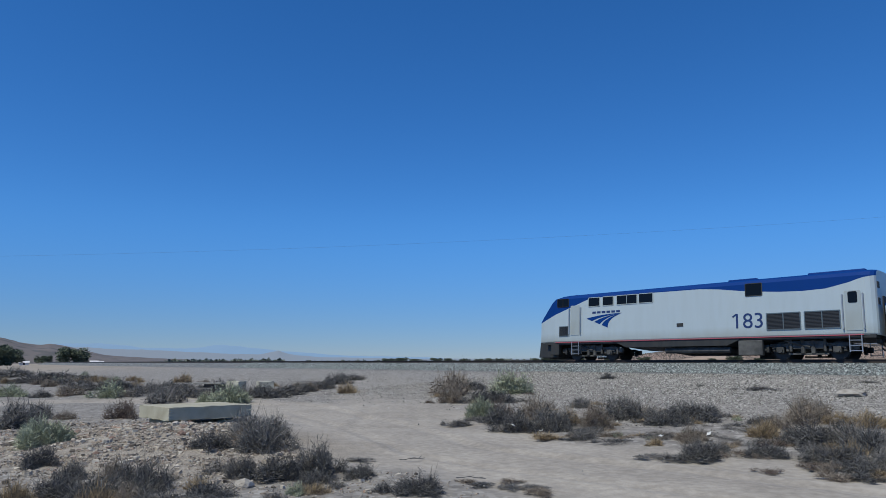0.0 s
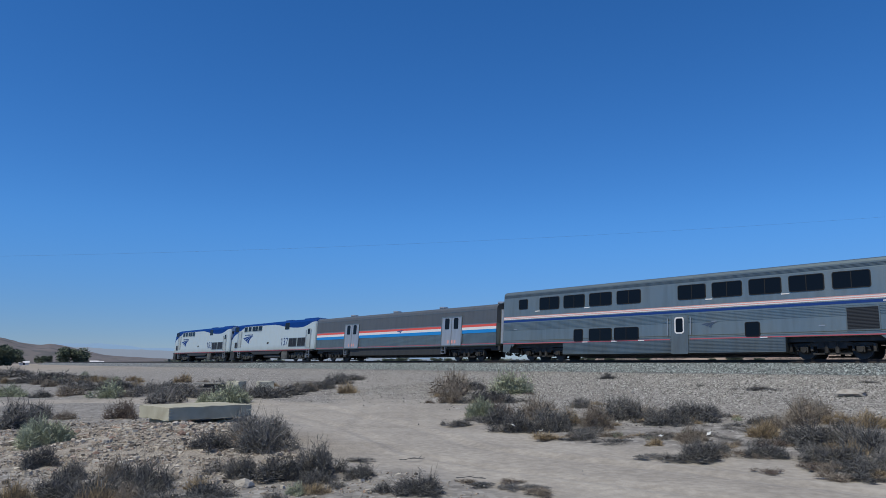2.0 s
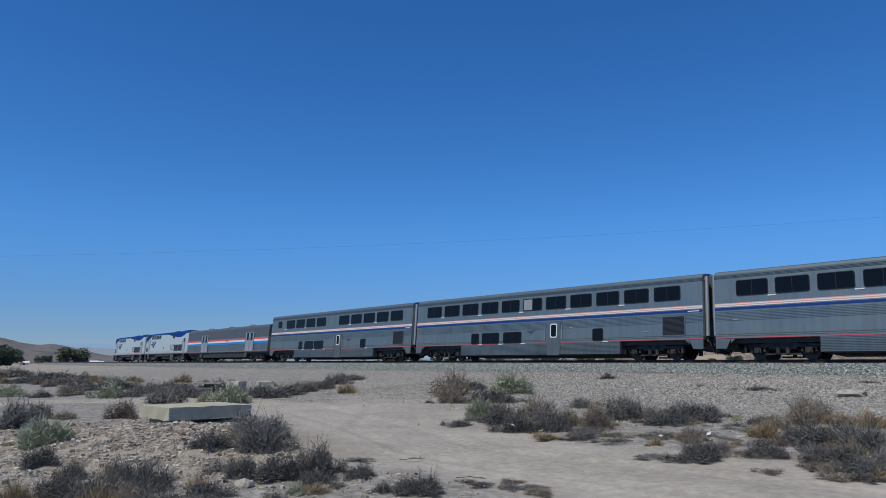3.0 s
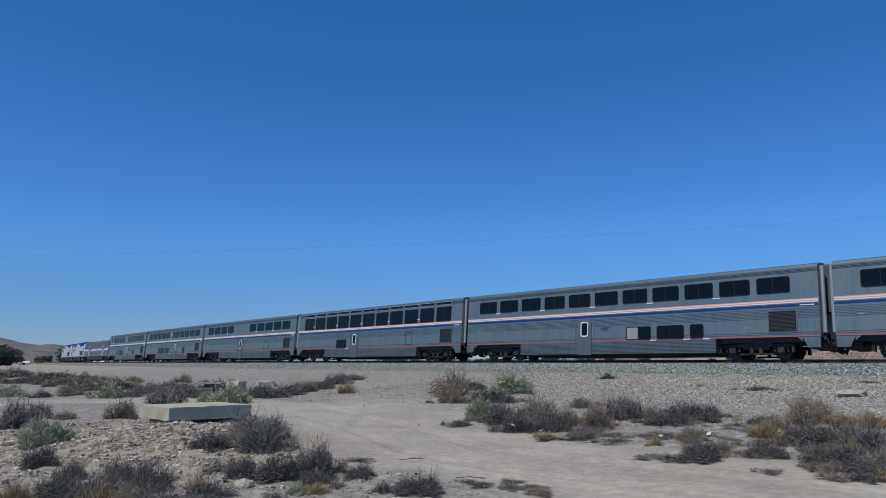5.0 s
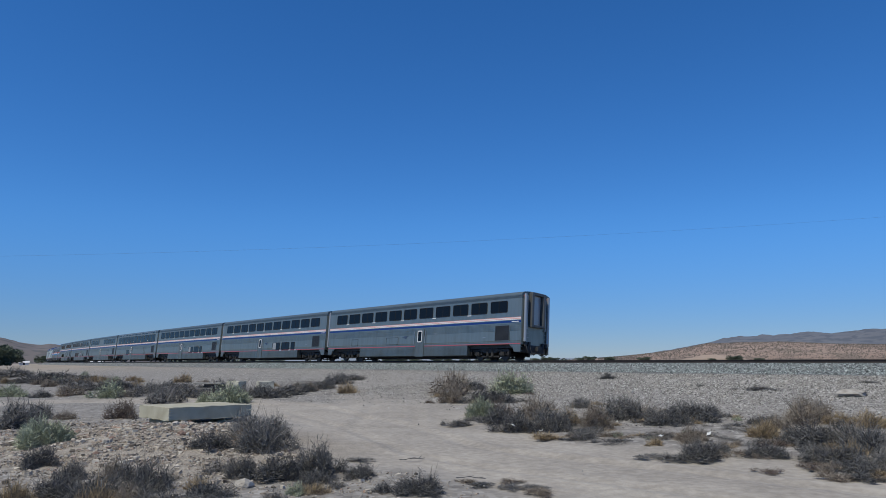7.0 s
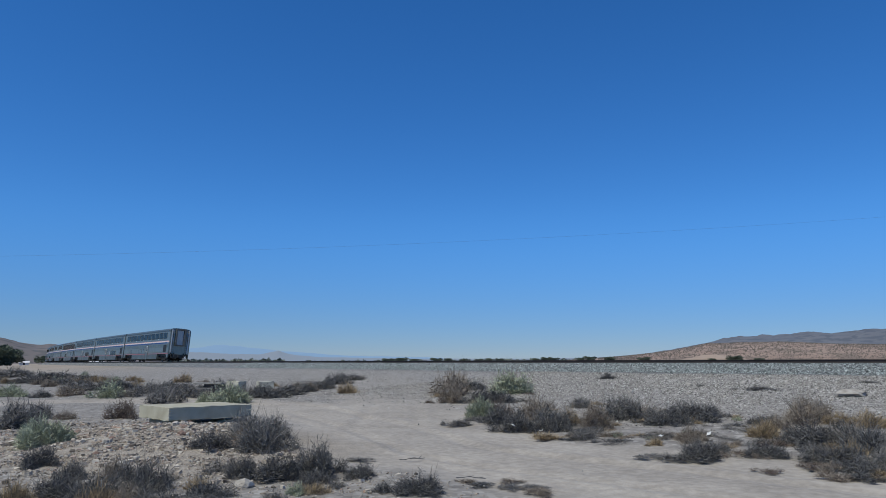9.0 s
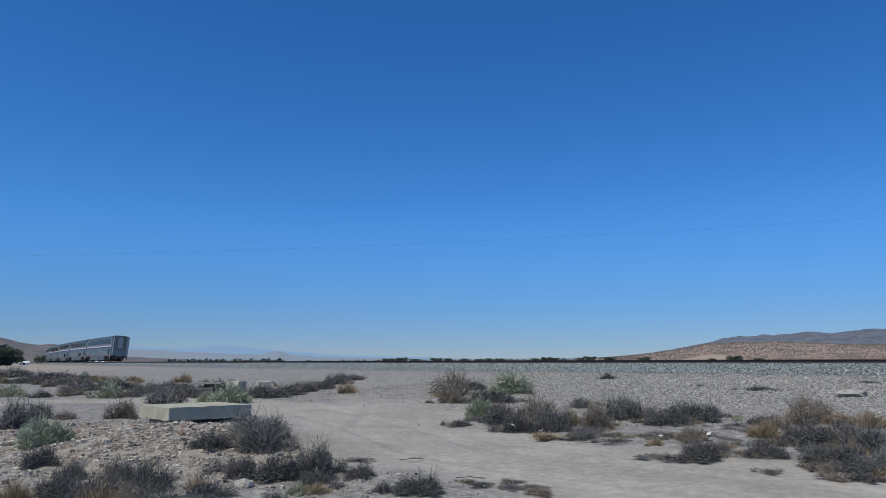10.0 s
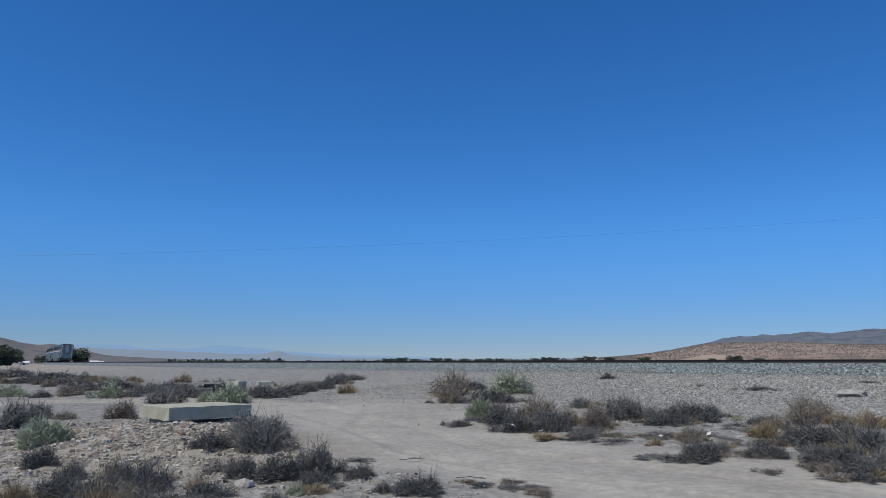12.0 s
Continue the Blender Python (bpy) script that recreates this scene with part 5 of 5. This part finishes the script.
SHRUBS_CLUMP = [("t", -22.0, -18.0, 1.47, 0.93), ("t", -24.5, -15.9, 1.36, 0.82), ("d", -23.5, -15.5, 1.34, 0.48), ("d", -18.3, -20.0, 1.49, 0.47), ("d", -17.7, -19.6, 1.27, 0.3), ("s", -20.4, -16.5, 1.81, 0.88), ("t", -19.5, -20.5, 0.87, 0.61), ("s", -14.3, -24.3, 0.82, 0.56), ("d", -12.8, -25.1, 0.91, 0.46), ("b", -14.3, -23.5, 0.85, 0.51), ("d", -11.4, -26.0, 0.97, 0.36), ("t", -13.1, -23.3, 0.98, 0.65), ("g", -11.4, -24.9, 1.01, 0.52), ("d", -10.4, -25.7, 0.67, 0.4), ("w", -11.2, -24.2, 0.59, 0.38), ("g", -14.1, -19.9, 0.75, 0.37), ("t", -10.1, -24.6, 0.83, 0.61), ("g", -10.8, -22.3, 1.4, 0.62), ("b", -11.1, -21.5, 0.96, 0.42)]
SHRUBS_CLUMP_EDGE = [("d", -9.4, -23.1, 1.0, 0.34), ("d", -9.1, -22.8, 1.13, 0.4), ("d", -9.3, -21.5, 1.2, 0.45), ("d", -9.5, -20.2, 1.11, 0.38), ("d", -9.4, -26.0, 0.88, 0.2), ("d", -8.3, -26.5, 0.94, 0.12), ("d", -9.2, -26.6, 0.73, 0.1), ("d", -6.2, -26.7, 0.72, 0.21), ("d", -5.4, -26.3, 0.8, 0.24), ("d", -7.5, -24.6, 0.61, 0.17), ("d", -7.6, -21.4, 0.84, 0.28), ("w", -6.4, -24.0, 0.95, 0.4), ("t", -6.9, -22.2, 0.79, 0.4)]
SHRUBS_THICKET = [("t", -6.8, -20.9, 1.25, 0.69), ("t", -7.2, -19.7, 1.32, 0.7), ("d", -5.2, -24.7, 1.19, 0.54), ("g", -4.8, -24.4, 1.18, 0.56), ("d", -4.2, -24.9, 1.1, 0.56), ("d", -4.2, -26.2, 0.84, 0.37), ("g", -4.6, -26.3, 0.76, 0.34), ("d", -3.7, -27.1, 0.94, 0.29), ("g", -3.5, -26.4, 0.79, 0.44), ("w", -5.5, -20.6, 1.19, 0.4), ("w", -6.1, -20.5, 0.82, 0.35), ("w", -4.2, -25.8, 0.48, 0.34), ("d", -5.7, -24.4, 0.79, 0.4), ("t", -4.0, -27.3, 0.52, 0.21)]
SHRUBS_FOREGROUND = [("d", -9.8, -36.3, 0.72, 0.32), ("g", -9.3, -36.0, 0.78, 0.38), ("t", -8.7, -35.8, 0.61, 0.27), ("g", -8.1, -35.6, 0.79, 0.26), ("d", -7.6, -35.4, 0.77, 0.22), ("g", -7.4, -35.1, 0.58, 0.17), ("d", -11.0, -35.8, 0.65, 0.29), ("g", -10.5, -35.3, 0.57, 0.32), ("w", -8.8, -36.1, 0.47, 0.3), ("w", -9.6, -36.8, 0.61, 0.33), ("d", -12.3, -35.9, 0.62, 0.39), ("d", -10.2, -35.1, 0.4, 0.29), ("s", -14.8, -35.4, 1.28, 0.6), ("s", -14.7, -35.1, 0.75, 0.39), ("g", -20.2, -34.6, 1.57, 0.83), ("g", -23.4, -33.4, 1.01, 0.57)]
SHRUBS_HEAP_FOOT = [("d", -11.0, -32.9, 1.08, 0.49), ("d", -9.4, -34.0, 0.66, 0.36), ("d", -8.9, -33.8, 0.89, 0.4), ("d", -9.0, -33.5, 0.58, 0.33), ("g", -12.6, -32.3, 1.0, 0.56), ("g", -12.5, -31.8, 0.79, 0.52), ("d", -8.4, -33.5, 0.64, 0.21), ("d", -8.0, -33.4, 0.47, 0.12), ("d", -7.1, -32.9, 0.67, 0.22), ("d", -7.4, -33.1, 0.45, 0.17)]
SHRUBS_FLAT = [("d", -12.1, -11.0, 2.01, 0.18), ("d", -9.3, -7.5, 1.13, 0.14), ("d", -14.9, -10.2, 0.74, 0.12), ("t", -7.3, -31.7, 0.41, 0.06), ("d", -7.0, -31.7, 0.57, 0.06), ("g", -6.6, -31.5, 0.48, 0.06), ("d", -6.4, -31.3, 0.4, 0.05), ("t", -6.0, -31.6, 0.45, 0.09), ("g", -9.7, -31.8, 0.58, 0.05), ("d", -35.2, -15.4, 1.35, 0.27), ("g", -6.0, -25.4, 0.65, 0.11), ("t", -8.1, -25.0, 0.74, 0.12), ("g", -7.7, -22.8, 0.67, 0.13)]
STOCK = {k: [shrub(k, 11 + 7 * i + ord(k)) for i in range(3 if k in "gd" else 2)] for k in "gdstwb"}
STOCK.update({k + "small": [shrub(k, 90 + 7 * i + ord(k), True) for i in range(3)] for k in "gdstwb"})
used = set()
rng_place = random.Random(4)


def plant(kind, x, y, width, height):
    far = math.hypot(x - EYE[0], y - EYE[1]) > 27 or width < 0.62 or height < 0.2
    pick = rng_place.choice(STOCK[kind + "small" if far else kind])
    z = float(ground_z(np.array([x]), np.array([y]))[0]) - 0.03
    m = pose(x, y, z, 0, 0, rng_place.uniform(0, 360)) @ Matrix.Diagonal((width * 0.6, width * 0.6, height * 1.17, 1))
    if pick.name in used:
        sx, sy, sz = pick.scale
        return copy_thing(pick, m @ Matrix.Diagonal((1 / sx, 1 / sy, 1 / sz, 1)))
    used.add(pick.name)
    pick.matrix_basis = m
    return pick


for rows in (SHRUBS_FAR_BANK, SHRUBS_RIGHT_ONE, SHRUBS_LEFT_NEAR, SHRUBS_LEFT_BANK, SHRUBS_MID_BANK, SHRUBS_FOREGROUND, SHRUBS_HEAP_FOOT, SHRUBS_FLAT):
    for kind, x, y, w, h in rows:
        plant(kind, x, y, w * 1.05, h * 1.08)
# broad, joined crowns along the edge of the sandy track, with mats of broken twigs between them
for rows in (SHRUBS_CLUMP, SHRUBS_CLUMP_EDGE, SHRUBS_THICKET):
    for kind, x, y, w, h in rows:
        k = 1.45 if rows is SHRUBS_CLUMP else 1.1
        plant(kind, x, y, w * k, h * (0.3 + 0.7 * k))
        for _ in range(2):
            a, r = rng_place.uniform(0, 6.283), rng_place.uniform(0.4, 1.1)
            plant(rng_place.choice("dgtwb"), x + r * math.cos(a), y + r * math.sin(a), rng_place.uniform(0.5, 1.1), rng_place.uniform(0.07, 0.2))
# scattered small tufts between the large shrubs
for i in range(160):
    x, y = (rng_place.uniform(-13, -2.5), rng_place.uniform(-28.5, -18)) if i < 36 else (rng_place.uniform(-85, -27), rng_place.uniform(-27.5, -18))
    if i >= 112:
        x, y = rng_place.uniform(-12.5, -3.2), rng_place.uniform(-28, -20)
    elif i >= 100:
        x, y = rng_place.uniform(-13, -7), rng_place.uniform(-36.5, -33)
    if float(road_share(np.array([x]), np.array([y]))[0]) < 0.35:
        w = rng_place.uniform(0.25, 0.6) if i < 36 or i >= 100 else rng_place.uniform(0.8, 1.7)
        plant(rng_place.choice("dtwgt" if i >= 112 else "gdtwgs"), x, y, w, w * (rng_place.uniform(0.15, 0.3) if i >= 112 else rng_place.uniform(0.3, 0.5)))
for stock in STOCK.values():
    for thing in stock:
        if thing.name not in used:
            plant_at = (rng_place.uniform(-12, -5), rng_place.uniform(-24, -20))
            z = float(ground_z(np.array([plant_at[0]]), np.array([plant_at[1]]))[0])
            thing.matrix_basis = pose(*plant_at, z - 0.02) @ Matrix.Diagonal((0.3, 0.3, 0.25, 1))

# leaf green made paler to hold the haze of the distance
M_LEAF = two_tone("tree_leaf", (0.05, 0.068, 0.045), (0.13, 0.155, 0.105))
M_BARK = grainy("bark", [(0.08, 0.065, 0.05), (0.14, 0.115, 0.09)], 5.0)


def tree(seed, label):
    """A broad desert tree about 1 m high and wide: trunk, limbs, lumpy crown with gaps."""
    rng = np.random.default_rng(seed)
    thing = tagged(new("tree"), label, "tree", "trees in the distance")
    bm = tube(bmesh.new(), (0, 0, -0.02), (0.01, 0, 0.35), 0.035, 8, 0.024)
    for i in range(6):
        a = i * 1.05 + rng.uniform(-0.3, 0.3)
        tube(bm, (0.01, 0, 0.2 + 0.025 * i), (0.28 * math.cos(a), 0.28 * math.sin(a), 0.55 + rng.uniform(-0.08, 0.15)), 0.018, 6, 0.006)
    part("trunk", bm, M_BARK, thing)
    verts, faces = [], []
    lumps = [(rng.uniform(-0.36, 0.36), rng.uniform(-0.36, 0.36), rng.uniform(0.12, 0.8), rng.uniform(0.12, 0.22)) for _ in range(22)]
    for i in range(3600):
        x, y, z, r = lumps[i % 22]
        d = rng.normal(0, 1, 3)
        c = np.array([x, y, z]) + d / np.linalg.norm(d) * r * rng.uniform(0.55, 1.08)
        c[2] = max(c[2], 0.05)
        u, v = rng.normal(0, 0.022, 3), rng.normal(0, 0.022, 3)
        k = len(verts)
        verts += [tuple(c - u), tuple(c + v), tuple(c + u), tuple(c - v)]
        faces.append((k, k + 1, k + 2, k + 3))
    grid_mesh("crown", verts, faces, M_LEAF, False, thing)
    return thing


def from_axis(degrees, distance):
    a = radians(90 - YAW - degrees)
    x, y = EYE[0] + distance * math.cos(a), EYE[1] + distance * math.sin(a)
    return x, y, float(ground_z(np.array([x]), np.array([y]))[0])


TREES = [(-27.6, 330, 12.0, 7.2), (-27.2, 345, 7, 5.8), (-29.6, 420, 7.5, 4.4), (-32.2, 330, 11, 8.0), (-31.5, 345, 9, 6.5), (-33.0, 340, 12, 7.0),
         (-4.5, 620, 12, 5.4), (-3.4, 600, 13, 6.0), (-2.4, 640, 10, 5.0), (-0.5, 610, 12, 5.6), (0.5, 620, 9, 5.2)]
TREES_FAR = [(1.6, 650, 8, 4.5), (2.9, 640, 9, 4.6), (3.7, 660, 9, 5.0), (4.7, 640, 9, 4.6), (7.5, 620, 8, 4.4), (8.3, 610, 11, 5.2), (9.0, 620, 9, 4.6),
             (11.0, 600, 8, 4.4), (11.8, 590, 12, 5.4), (13.4, 480, 9, 4.0), (15.9, 430, 9, 3.6), (22.4, 420, 10, 4.0), (20.9, 400, 5, 2.6), (24.2, 430, 6, 2.4)]
grove = [tree(21, "dark green broad-crowned tree beyond the track"), tree(22, "dark green broad-crowned tree beyond the track")]
for i, (deg, dist, w, h) in enumerate(TREES + TREES_FAR):
    x, y, z = from_axis(deg, dist)
    k = 1.12 if dist < 425 and deg < 0 else 0.95
    m = pose(x, y, z - 0.1, 0, 0, 71 * i) @ Matrix.Diagonal((w * k, w * k, h * k, 1))
    if i < 2:
        grove[i].matrix_basis = m
    else:
        sx, sy, sz = grove[i % 2].scale
        copy_thing(grove[i % 2], m @ Matrix.Diagonal((1 / sx, 1 / sy, 1 / sz, 1)))


# greyish pale green: haze over the far belts, put into the leaf colour
M_BELT = two_tone("hazed_far_leaf", (0.09, 0.11, 0.085), (0.17, 0.19, 0.15))


def tree_belt():
    """Low belts of bushes and trees far out on the plain."""
    rng = np.random.default_rng(8)
    verts, faces = [], []
    for a0, a1, dist, h, n in ((-21.4, -17.0, 820, 5.0, 900), (-16.8, -12.6, 900, 6.0, 900), (-11.5, -6, 1000, 4.5, 500), (-6, 6, 1000, 5.0, 900), (6, 14, 950, 4.0, 500)):
        for i in range(n):
            t = rng.uniform(0, 1)
            top = h * (0.45 + 0.55 * abs(math.sin(t * 31 + a0) * math.sin(t * 12.3)))
            x, y, z = from_axis(a0 + (a1 - a0) * t, dist + rng.uniform(-12, 12))
            c = np.array([x, y, z + top * rng.uniform(0, 1)])
            u, v = rng.normal(0, 0.9, 3), rng.normal(0, 0.9, 3)
            k = len(verts)
            verts += [tuple(c - u), tuple(c + v), tuple(c + u), tuple(c - v)]
            faces.append((k, k + 1, k + 2, k + 3))
    return tagged(grid_mesh("tree_belt", verts, faces, M_BELT, False), "low dark belts of far trees on the plain", "trees", kind="stuff")


tree_belt()

# ---- concrete, stones and small things ----
M_CONCRETE = grainy("weathered_concrete", [(0.31, 0.285, 0.21), (0.40, 0.375, 0.285), (0.47, 0.445, 0.355)], 2.2, bump=0.3, fine=14, dist=0.012)
M_PALE_BLOCK = grainy("pale_block", [(0.38, 0.36, 0.29), (0.47, 0.45, 0.37)], 3.0, bump=0.3)
M_BOARD = grainy("grey_board", [(0.20, 0.19, 0.17), (0.34, 0.33, 0.30)], 4.0)


def slab():
    """A thick concrete slab with chipped edges, lying on the rubble."""
    bm = boxed(0, 2.36, 0, 1.75, -0.34, 0)
    bmesh.ops.subdivide_edges(bm, edges=bm.edges[:], cuts=15, use_grid_fill=True)
    rng = np.random.default_rng(2)
    for v in bm.verts:
        x, y, z = v.co
        edge = sum(k < 0.01 for k in (min(x, 2.36 - x), min(y, 1.75 - y), min(-z, z + 0.34))) > 1
        j = 0.006 if edge else 0.0
        v.co += Vector(rng.normal(0, j, 3))
        if z < -0.32:
            v.co.z += abs(rng.normal(0, 0.03)) if edge else 0
        if z > -0.02 and edge and rng.uniform() < 0.15:
            v.co += Vector((1.01 - x, 1.2 - y, -0.6)) * 0.01
    thing = tagged(new("concrete_slab"), "thick weathered concrete slab lying on the rubble", "concrete slab")
    part("slab", bm, M_CONCRETE, thing, smooth=False)
    bm = boxed(1.45, 2.3, 0.16, 0.6, -0.7, -0.40, 0.05)
    part("footing", bm, M_CONCRETE, thing, "broken concrete footing under the slab")
    bm = boxed(0.2, 0.95, 0.40, 1.6, -0.7, -0.335, 0.05)
    part("footing", bm, M_CONCRETE, thing)
    thing.matrix_basis = pose(-18.07, -31.71, -1.235, 0, 0.3, 94)
    return thing


slab()


def block(x, y, w, d, h, turn, label, material=M_PALE_BLOCK, sink=0.05):
    bm = boxed(-w / 2, w / 2, -d / 2, d / 2, 0, h, 0.03)
    bmesh.ops.subdivide_edges(bm, edges=[e for e in bm.edges if e.calc_length() > 0.2], cuts=2, use_grid_fill=True)
    rng = np.random.default_rng(int(abs(x * 10)))
    for v in bm.verts:
        v.co += Vector(rng.normal(0, 0.012, 3))
    ob = link_bm("concrete_block", bm, material)
    ob.matrix_basis = pose(x, y, float(ground_z(np.array([x]), np.array([y]))[0]) - sink, 0, 0, turn)
    return tagged(ob, label, "block", "loose blocks on the bank")


block(-36.0, -21.1, 0.9, 0.6, 0.50, 20, "pale concrete block on the bank among shrubs")
block(-35.0, -19.9, 0.85, 0.6, 0.50, 75, "pale concrete block on the bank among shrubs")
block(-34.0, -18.4, 0.5, 0.4, 0.35, 40, "small pale concrete block among shrubs")
pile = tagged(new("plank_stack"), "short stack of weathered grey boards on blocks", "plank stack")
part("board", boxed(-0.75, 0.75, -0.3, 0.3, 0.32, 0.40, 0.01), M_BOARD, pile)
part("board", boxed(-0.6, 0.85, -0.28, 0.25, 0.05, 0.13, 0.01), M_BOARD, pile)
part("spacer", boxed(-0.2, 0.25, -0.2, 0.2, 0.12, 0.33, 0.01), M_TIE, pile)
pile.matrix_basis = pose(-37.0, -22.2, float(ground_z(np.array([-37.0]), np.array([-22.2]))[0]), 0, 0, 48)


def boulder(x, y, size, seed, material, label):
    bm = bmesh.new()
    bmesh.ops.create_icosphere(bm, subdivisions=2, radius=size)
    rng = np.random.default_rng(seed)
    k = rng.uniform(0, 9, 3)
    for v in bm.verts:
        c = v.co.normalized()
        v.co *= 0.8 + 0.35 * noise.noise(c * 1.7 + Vector(k)) + 0.12 * noise.noise(c * 5 + Vector(k))
        v.co.z *= 0.7
    ob = link_bm("rock", bm, material)
    ob.matrix_basis = pose(x, y, float(ground_z(np.array([x]), np.array([y]))[0]) + size * 0.2, 0, 0, seed * 40)
    return tagged(ob, label, "rock", "single rocks on the ground")


M_ROCK = grainy("pale_rock", [(0.26, 0.235, 0.20), (0.37, 0.34, 0.30), (0.45, 0.42, 0.38)], 6.0, bump=0.6)
M_ROCK_BROWN = grainy("brown_rock", [(0.16, 0.10, 0.08), (0.26, 0.19, 0.15)], 6.0, bump=0.6)
rr = random.Random(12)
boulder(-8.7, -34.35, 0.15, 3, M_ROCK, "pale rock beside dark shrubs")
flat = boulder(-8.35, -12.7, 0.5, 33, M_ROCK, "flat pale rock on the stony slope")
flat.matrix_basis = flat.matrix_basis @ Matrix.Diagonal((1.35, 0.8, 0.55, 1))
for i in range(26):
    boulder(MOUND[0] + rr.uniform(-2.5, 3.2), MOUND[1] + rr.uniform(-2.0, 1.2), rr.uniform(0.05, 0.13), 20 + i, M_ROCK if i % 3 else M_ROCK_BROWN, "pale broken rock on the rubble" if i % 3 else "brown broken rock on the rubble")
for i in range(14):
    boulder(rr.uniform(-16, -4), rr.uniform(-17, -6), rr.uniform(0.07, 0.16), 60 + i, M_ROCK, "pale stone on the gravel slope")

# litter caught in the shrubs
M_PAPER = mat("white_litter", (0.6, 0.6, 0.58), 0.6)
for x, y in ((-16.4, -22.2), (-11.0, -26.6), (-9.9, -26.9), (-32.0, -18.6), (-7.4, -26.3), (-52.0, -23.0), (-6.9, -25.4)):
    bm = bmesh.new()
    bmesh.ops.create_grid(bm, x_segments=4, y_segments=3, size=0.038)
    for v in bm.verts:
        v.co.z = 0.05 * noise.noise(v.co * 11 + Vector((x, y, 0))) + 0.05
    bmesh.ops.solidify(bm, geom=bm.faces[:], thickness=0.006)
    ob = link_bm("litter", bm, M_PAPER)
    ob.matrix_basis = pose(x, y, float(ground_z(np.array([x]), np.array([y]))[0]) + 0.12, 30, 10, x * 50)
    tagged(ob, "crumpled scrap of white litter in the shrubs", "litter", "scraps of litter")

# flattened dead tufts and dry sticks on the sand
for x, y, w in ((-6.9, -31.2, 0.50), (-6.2, -31.4, 0.45)):
    plant("t", x, y, w, 0.06)
for i, (x, y) in enumerate(((-9.4, -31.2), (-7.6, -31.6))):
    bm = bmesh.new()
    p = Vector((0, 0, 0.02))
    for k in range(5):
        q = p + Vector((rr.uniform(0.05, 0.12), rr.uniform(-0.07, 0.07), rr.uniform(-0.005, 0.02)))
        tube(bm, p, q, 0.006, 5)
        if k % 2:
            tube(bm, q, q + Vector((0.08, rr.choice((-0.12, 0.12)), 0.03)), 0.004, 5)
        p = q
    ob = link_bm("dry_stick", bm, M_DARKTWIG)
    ob.matrix_basis = pose(x, y, float(ground_z(np.array([x]), np.array([y]))[0]) - 0.04, 0, 0, rr.uniform(20, 70))
    tagged(ob, "dead crooked stick lying on the sand", "stick", "dry sticks on the ground")


def shed(deg, dist, w, h, label):
    x, y, z = from_axis(deg, dist)
    thing = tagged(new("shed"), label, "shed", "far white buildings")
    part("wall", boxed(-w / 2, w / 2, -2.5, 2.5, -0.5, h), M_PAPER, thing)
    bm = bmesh.new()
    a = [bm.verts.new(c) for c in ((-w / 2 - 0.3, -2.8, h), (-w / 2 - 0.3, 0, h + 1.0), (-w / 2 - 0.3, 2.8, h), (w / 2 + 0.3, -2.8, h), (w / 2 + 0.3, 0, h + 1.0), (w / 2 + 0.3, 2.8, h))]
    for f in ((0, 1, 4, 3), (1, 2, 5, 4), (0, 2, 1), (3, 4, 5), (0, 3, 5, 2)):
        bm.faces.new([a[i] for i in f])
    part("roof", bm, M_STRIPE_WHITE, thing)
    part("door", boxed(-0.5, 0.5, -2.54, -2.48, -0.4, 1.7), M_DARK, thing)
    thing.matrix_basis = pose(x, y, z, 0, 0, -YAW - deg)
    return thing


shed(-26.3, 520, 5, 1.6, "small white shed far out on the plain")
shed(-25.9, 540, 4, 1.2, "small white shed far out on the plain")
# stand-in for a white car, reusing the shed's shape
shed(-30.7, 480, 5, 1.6, "white car beside far trees, built in the shape of a shed")

# overhead wires across the sky
M_WIRE = mat("dark_wire", (0.05, 0.05, 0.05), 0.6)
cu = bpy.data.curves.new("overhead_wire", "CURVE")
cu.dimensions, cu.bevel_depth = "3D", 0.006
sp = cu.splines.new("POLY")
sp.points.add(40)
for i in range(41):
    across = -110 + 5.5 * i
    x, y, _ = from_axis(math.degrees(math.atan2(across, 90)), math.hypot(across, 90))
    sp.points[i].co = (x, y, 15.45 + 0.045 * across + 0.00023 * across * across, 1)
cu.materials.append(M_WIRE)
tagged(new("overhead_wire", cu), "thin dark overhead wire high above the plain", "wire")


# ---- what moves ----
SPEED, START = 35.794, -31.236


def motions():
    """The train rolls along the curved track at a steady speed; each car follows its two trucks."""
    front = START
    for thing, length, half in CONSIST:
        mid = front + length / 2
        walk(thing, [(0.5 * i, track_pose(mid - SPEED * 0.5 * i, half)) for i in range(25)])
        front += length


motions()
